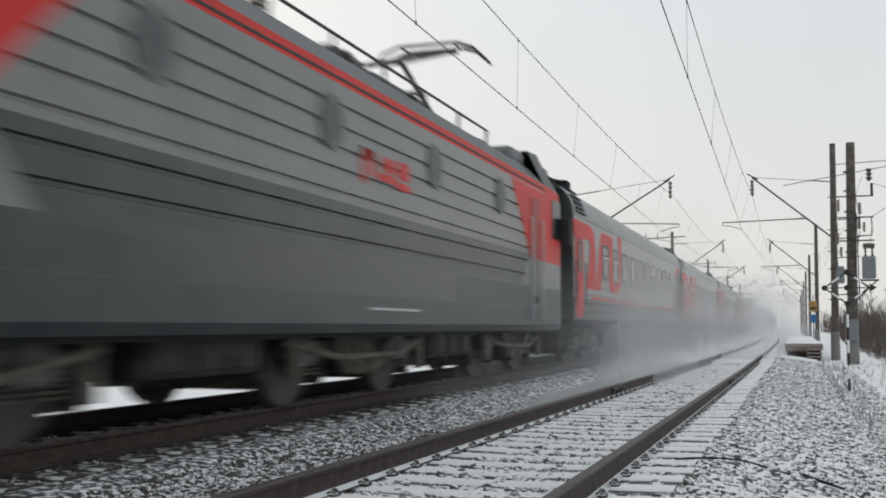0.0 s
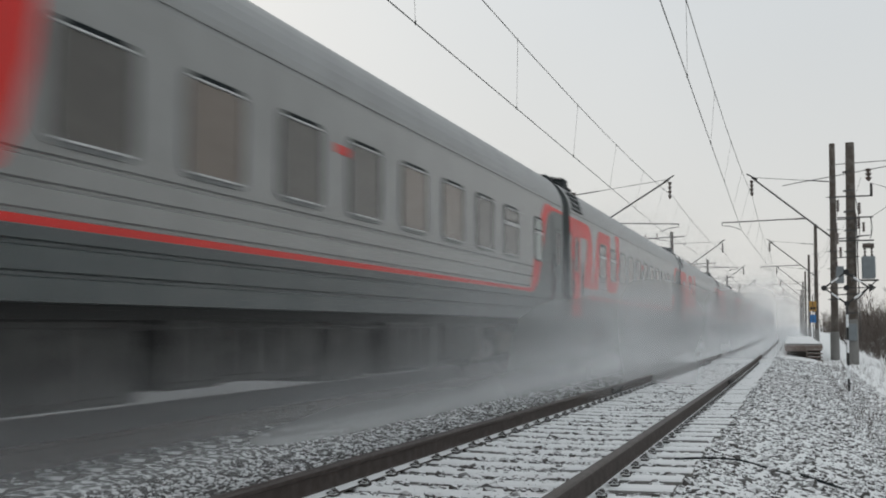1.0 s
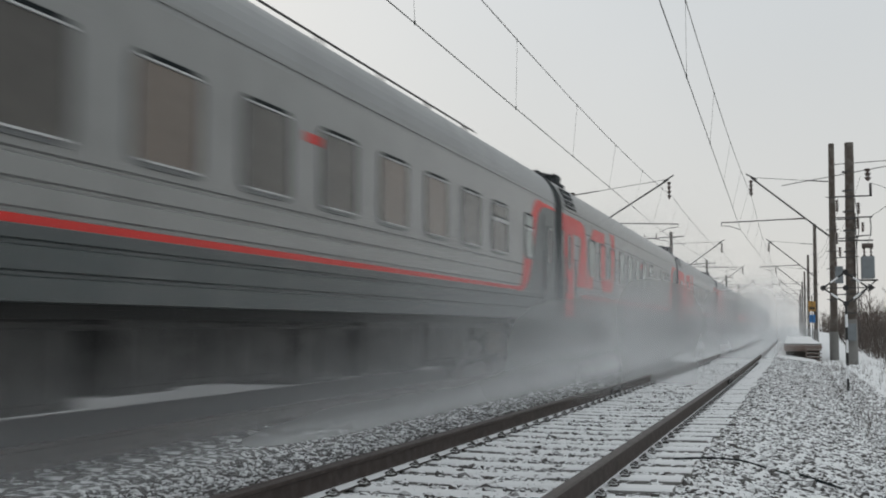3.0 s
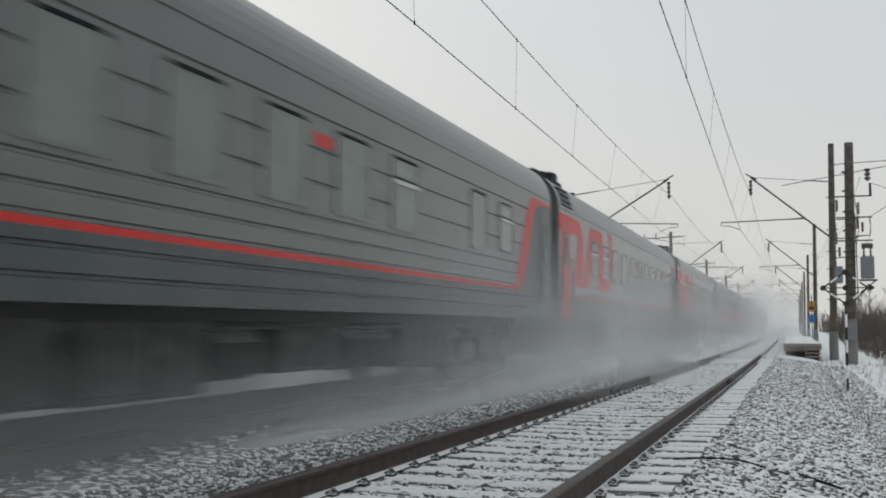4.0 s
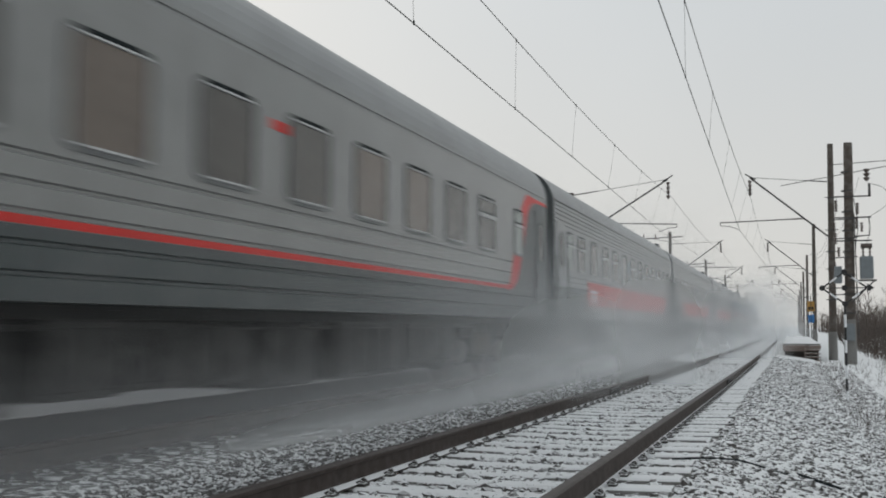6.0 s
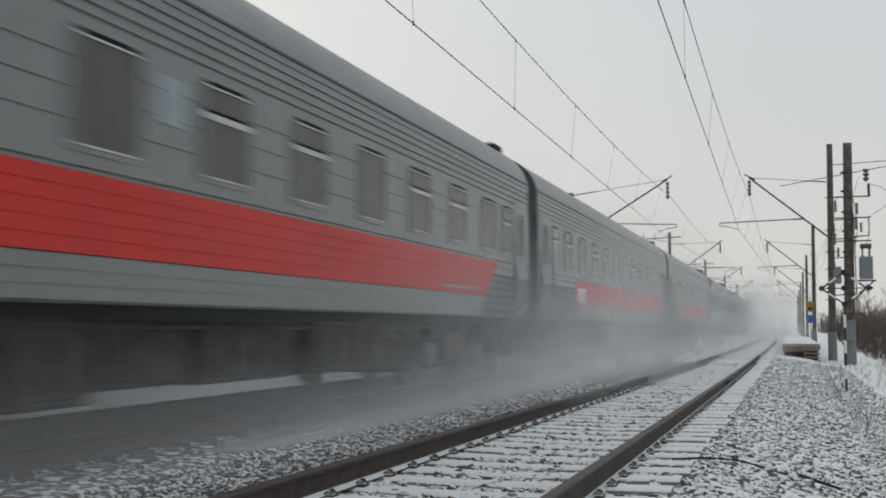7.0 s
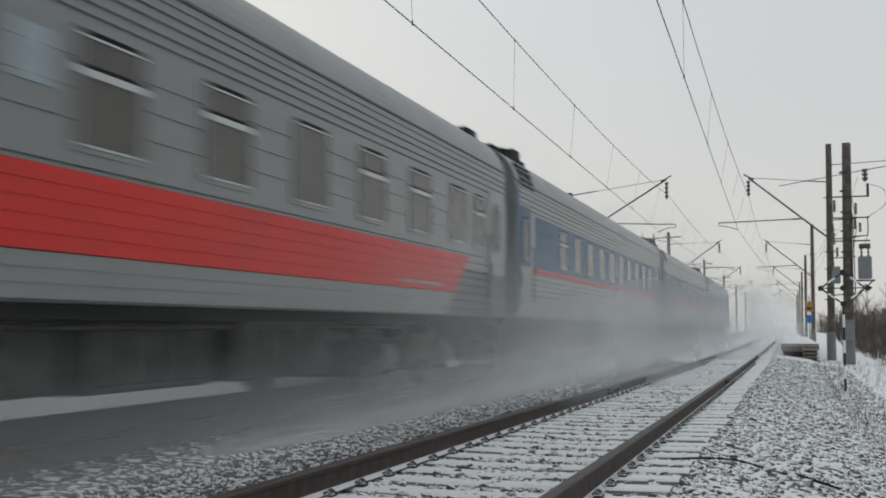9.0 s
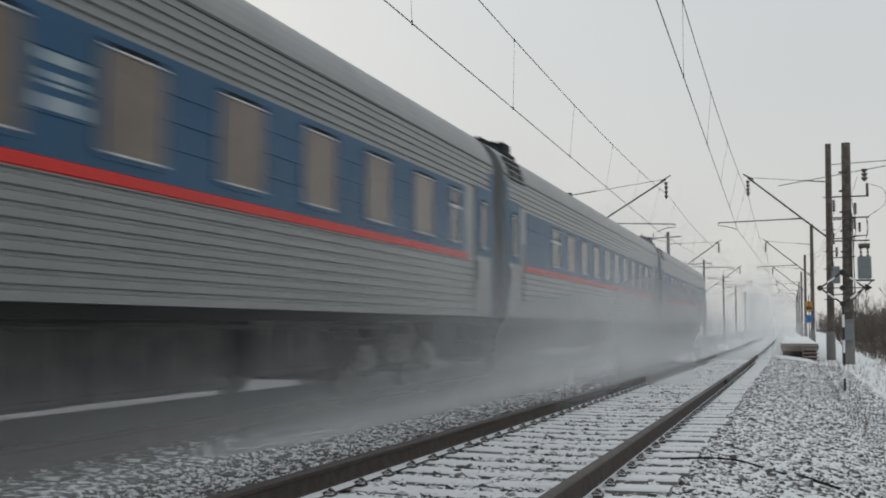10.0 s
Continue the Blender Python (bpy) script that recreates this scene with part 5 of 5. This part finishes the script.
    for xx, z in ((x - 0.6, 5.75), (x - 0.42, 4.6), (x + 0.62, 5.75), (x - 0.62, 3.9)):
        bm = B()
        insulator(bm, (xx, y - 0.28, z), (xx, y - 0.28, z - 0.45), 0.08, 4)
        part("insulator", bm, CERAMIC, p)
    bm = B()
    insulator(bm, (x + 0.9, y - 0.2, 8.3), (x + 0.9, y - 0.2, 7.7), 0.16, 3)
    part("hanging_insulator", bm, CERAMIC, p, "dark hanging insulator")


switch_pole()


def diamond_sign():
    """Black and white banded stake with an open lattice marker of crossed bars."""
    x, y = 1.21, 27.0
    s = tagged(new("trackside_marker"), "black and white banded trackside stake with open diamond frame", "railway sign")
    z, k = -0.95, 0
    while z < 1.45:
        part("stake_band", rod(B(), (x, y, z), (x, y, z + 0.3), 0.028, seg=10), BLACK if k % 2 else WHITE, s)
        z += 0.3
        k += 1
    c, w = 1.78, 0.50
    for a, b in (((-w, 0), (0, w)), ((0, w), (w, 0)), ((w, 0), (0, -w)), ((0, -w), (-w, 0))):
        for j in range(3):
            p, q = j / 3, (j + 1) / 3
            pa = (x + a[0] + (b[0] - a[0]) * p, y, c + a[1] * 0.75 + (b[1] - a[1]) * 0.75 * p)
            pb = (x + a[0] + (b[0] - a[0]) * q, y, c + a[1] * 0.75 + (b[1] - a[1]) * 0.75 * q)
            part("frame_band", rod(B(), pa, pb, 0.02, seg=8), BLACK if j % 2 == 0 else WHITE, s)
    part("cross_bar", rod(B(), (x - w, y, c), (x + w, y, c), 0.012), BLACK, s)
    for dx, dz in ((-w, 0), (0, 0), (0, w * 0.75), (0, -w * 0.75)):
        part("reflector", rod(B(), (x + dx, y - 0.03, c + dz), (x + dx, y + 0.03, c + dz), 0.065, seg=16), BLACK, s)
    part("arrow_head", plate(B(), [(0, -0.1), (0, 0.1), (0.16, 0)], 0, 0.03), BLACK, s).matrix_basis = Matrix.Translation((x + w, y, c)) @ pose(0, 0, 0, 0, 0, -90)


diamond_sign()


def platform():
    p = tagged(new("low_platform"), "low wooden platform with thick snow on top", "platform")
    x0, x1, y0, y1 = -0.45, 1.35, 56.0, 95.0
    part("deck", box(B(), x0, x1, y0, y1, -0.24, -0.06, 0.02), PLANK, p)
    part("fascia_board", box(B(), x0 + 0.02, x1 - 0.75, y0 + 0.02, y0 + 0.06, -0.36, -0.25, 0.006), PLANK, p, "brown wooden fascia board")
    part("snow_cover", box(B(), x0 + 0.02, x1 - 0.02, y0 + 0.03, y1, -0.058, 0.03, 0.025), PLATFORM_SNOW, p, "smooth snow layer")
    for k in range(14):
        part("support", box(B(), x0 + 0.1, x1 - 0.1, y0 + 0.3 + 2.9 * k, y0 + 0.55 + 2.9 * k, -1.4, -0.25), BARK, p)
    for k in range(4):
        part("step_plank", box(B(), 0.62, 1.32, y0 - 0.95 + 0.2 * k, y0 - 0.7 + 0.2 * k, -0.82 + 0.17 * k, -0.76 + 0.17 * k, 0.01), PLANK, p, "snowy wooden step")
    part("step_stringer", box(B(), 0.58, 0.62, y0 - 1.0, y0, -0.9, -0.15), PLANK, p)


platform()


def route_signs():
    s = tagged(new("route_sign"), "yellow board above a blue board on a post", "railway sign")
    x, y = 1.66, 100.0
    part("post", rod(B(), (x, y, -1), (x, y, 3.6), 0.04), IRON, s)
    part("yellow_board", box(B(), x - 0.3, x + 0.3, y - 0.03, y, 2.2, 3.1, 0.01), YELLOW, s, "yellow board with dark bars")
    part("writing_bar", box(box(B(), x - 0.22, x - 0.04, y - 0.036, y - 0.03, 2.35, 2.6), x + 0.05, x + 0.22, y - 0.036, y - 0.03, 2.35, 2.6), BLACK, s)
    part("blue_board", box(B(), x - 0.25, x + 0.25, y - 0.03, y, 1.2, 1.9, 0.01), SIGN_BLUE, s, "blue board")


route_signs()


# ---- vegetation: bare scrub and trees ----
def bare_tree(name, x, y, h, seed, label, spread=0.4, stems=1):
    rnd = random.Random(seed)
    tree = tagged(new(name), label, "tree" if h > 3.5 else "bush", "bare trees and scrub beside the line")
    trunk, twigs = B(), B()

    def grow(p, d, ln, r, depth):
        q = p + d * ln
        rod(trunk if depth < 1 else twigs, p, q, r, r * 0.6, seg=6 if depth < 1 else 3)
        if depth >= 4:
            return
        for _ in range(4 if depth else 7):
            nd = (d * 0.9 + Vector((rnd.gauss(0, spread), rnd.gauss(0, spread), rnd.gauss(0.2, 0.25)))).normalized()
            grow(p + d * ln * rnd.uniform(0.2, 1.0), nd, ln * rnd.uniform(0.42, 0.7), r * 0.5, depth + 1)

    for _ in range(stems):
        lean = 0.08 if stems == 1 else 0.45
        base = Vector((x + rnd.gauss(0, 0.25 * (stems > 1)), y + rnd.gauss(0, 0.25 * (stems > 1)), ground_z(x, y) - 0.1))
        grow(base, Vector((rnd.gauss(0, lean), rnd.gauss(0, lean), 1)).normalized(), h * 0.5, max(0.015, h * 0.011), 0)
    part("trunk", trunk, BARK, tree)
    part("crown", twigs, DRY, tree, "bare brown twigs")


def vegetation():
    rnd = random.Random(11)
    for k in range(17):
        y = 66 + 5 * k + rnd.uniform(-3, 3)
        bare_tree("bare_tree", rnd.uniform(5.6, 9.5) + y * 0.02, y, rnd.uniform(5.0, 8.2), 40 + k, "bare brown leafless tree beside the line")
    for k in range(26):
        y = 50 + 4.0 * k + rnd.uniform(-2, 2)
        bare_tree("scrub_bush", rnd.uniform(3.5, 6.6) + 0.01 * y, y, rnd.uniform(1.5, 3.2), 80 + k, "bare brown leafless bush in the snow", 0.45, 3)
    bm = B()
    for k in range(1300):
        y = rnd.uniform(50, 110)
        x = 3.4 + 0.012 * y + abs(rnd.gauss(0, 3.2))
        rod(bm, (x, y, ground_z(x, y) - 0.05), (x + rnd.gauss(0, 0.18), y + rnd.gauss(0, 0.18), ground_z(x, y) + 0.3 + 1.9 * rnd.random() ** 2), 0.014, 0.004, seg=3)
    tagged(part("brushwood", bm, DRY), "dense brown brushwood stems standing in the snow", "brushwood", kind="stuff")
    # far woods
    bm = B()
    for k in range(1500):
        side = rnd.random()
        if side < 0.6:
            x, y = rnd.uniform(9, 34), rnd.uniform(190, 420)
        else:
            x, y = rnd.uniform(-160, -20), rnd.uniform(260, 460)
        h = rnd.uniform(3, 7)
        rod(bm, (x, y, -1.3), (x + rnd.gauss(0, 0.5), y, h - 1), 0.09, 0.02, seg=3)
        for _ in range(3):
            z = rnd.uniform(0.5, h - 1.5)
            rod(bm, (x, y, z), (x + rnd.gauss(0, 0.9), y + rnd.gauss(0, 0.9), z + rnd.uniform(0.5, 1.6)), 0.04, 0.015, seg=3)
    tagged(part("far_woods", bm, DRY), "hazy distant belt of leafless woods", "woods", kind="stuff")
    # dry grass stalks by the track
    bm = B()
    for k in range(900):
        x, y = rnd.uniform(0.9, 4.5), near_y(rnd, 9, 55, 1.6)
        z = ground_z(x, y)
        for _ in range(2):
            rod(bm, (x, y, z - 0.02), (x + rnd.gauss(0, 0.06), y + rnd.gauss(0, 0.06), z + rnd.uniform(0.06, 0.3)), 0.004, 0.002, seg=3)
    tagged(part("dry_grass", bm, DRY), "thin dry grass stalks poking through the snow", "grass", kind="stuff")


vegetation()


def trackside_cable():
    bm = B()
    tube(bm, spline([(-0.95, 9.0, -0.21), (-0.72, 9.3, -0.23), (-0.46, 9.74, -0.29), (-0.18, 9.85, -0.38), (0.03, 10.02, -0.45)], 6), 0.009, 6)
    tagged(part("ground_cable", bm, RUBBER), "thin dark cable lying across the snowy ballast", "cable")
    bm = tube(B(), spline([(0.01, 10.05, -0.46), (0.23, 10.0, -0.52), (0.46, 9.96, -0.59), (0.8, 9.9, -0.72)], 6), 0.045, 10)
    tagged(part("ground_pipe", bm, RUBBER), "dark pipe half buried in snowy ballast", "pipe")


trackside_cable()


# ---- powder snow whirled up by the train, in rigid drifting sheets ----
def dust_sheet(name, mat, a, b, height, seed, label, steps=40, bulge=0.1, wave=0.05, lean=0.0):
    """A gently bulging curtain of powder over the line from a to b on the ground."""
    bm = B()
    prev = None
    rows = 6
    a, b = Vector((*a, 0)), Vector((*b, 0))
    side = Vector((-(b - a).y, (b - a).x, 0)).normalized()
    for k in range(steps + 1):
        p = a.lerp(b, k / steps)
        cur = []
        for j in range(rows + 1):
            g = j / rows
            q = p + side * bulge * noise.noise(((p.x + p.y) * wave, g * 1.5, seed)) + side * lean * g
            cur.append(bm.verts.new((q.x, q.y, -0.75 + (height + 0.5) * g)))
        if prev:
            for j in range(rows):
                bm.faces.new((prev[j], cur[j], cur[j + 1], prev[j + 1]))
        prev = cur
    ob = part(name, bm, mat, smooth=True)
    ob.visible_shadow = False
    return tagged(ob, label, "snow dust", kind="stuff")


DUST = []


def build_dust():
    tall = snow_dust("powder_tall", 0.47, 2.9, 0.3, scale=0.28, along=(6, 22, 0.04), contrast=0.2, foot=True)
    DUST.append((dust_sheet("snow_dust", tall, (-3.9, 3), (-3.9, 260), 4.6, 1, "pale bank of whirled powder snow beside the train", 80, 0.06, lean=0.9), "settling"))
    low = snow_dust("powder_low", 0.6, 0.8, -0.2, scale=0.35, along=(3.6, 15, 0.42), contrast=0.35, foot=True)
    DUST.append((dust_sheet("snow_dust", low, (-3.35, 3), (-3.35, 260), 2.2, 5, "pale powder snow drifting low between the tracks", 80, 0.06, lean=0.75), "settling"))
    creep = snow_dust("powder_creep", 0.46, 0.8, -0.3, scale=0.4, stretch=0.5, along=(14, 40, 0.0), contrast=0.5, foot=True)
    DUST.append((dust_sheet("snow_dust", creep, (-2.3, 10), (-2.3, 260), 1.5, 4, "thin powder snow creeping over the empty track", 80, 0.05, lean=0.5), None))
    # The low tone paints the shade beneath the cars into this powder sheet.
    under = snow_dust("shade_toned_powder", 0.85, 1.6, 0.8, scale=0.5, contrast=0.25, tone=(0.22, 0.225, 0.225))
    DUST.append((dust_sheet("snow_dust", under, (-6.3, -2), (-6.3, 300), 1.15, 3, "powder whirling under the cars, toned dark for the shade there", 120, 0.03), 22.0))
    plume = snow_dust("powder_plume", 0.24, 3.6, 0.2, stretch=1.0, scale=0.4, across=(-2.9, -1.6), contrast=0.6, foot=True)
    DUST.append((dust_sheet("snow_veil", plume, (-4.62, 9), (-1.4, 19), 5.4, 30, "thin drifting plume of powder beside the cars", 30), "rising"))
    for k, (y, al, h, x0, x1) in enumerate(((23, 0.34, 5.0, -2.3, -0.8), (46, 0.52, 5.6, -1.6, 0.4), (100, 0.76, 7.2, -0.7, 2.4))):
        veil = snow_dust("powder_veil", al, h * 0.85, 0.4, stretch=1.0, scale=0.3 - 0.001 * y, across=(x0, x1), contrast=0.4)
        DUST.append((dust_sheet("snow_veil", veil, (-4.8, y), (3.0, y + 1.2), h * 1.3, 20 + k, "thin pale veil of hanging snow powder", 20), None))


build_dust()


# ---- what moves ----
def motions():
    for ob, y in TRAIN:
        walk(ob, [(t, pose(TRACK_FAR, y - s, 0)) for t, s in TRAVEL])
    for ob, y in DUST:
        if y == "settling":
            walk(ob, [(0, pose(0, 8, -0.35)), (0.5, pose(0, 0.5, 0)), (1, pose(0, 0, 0)), (5, pose(0, -0.3, 0)), (10, pose(0, -0.7, 0))])
        elif y == "rising":
            walk(ob, [(0, pose(0, 14, -4.2)), (0.5, pose(0, 6, -1.6)), (1, pose(0, 1, 0)), (5, pose(0.05, 0, 0)), (10, pose(0.1, -0.6, 0))])
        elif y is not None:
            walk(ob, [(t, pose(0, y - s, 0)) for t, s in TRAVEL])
        else:
            walk(ob, [(0, pose(0, 0, 0)), (5, pose(0.02, -0.25, 0)), (10, pose(0.04, -0.5, 0))])


motions()
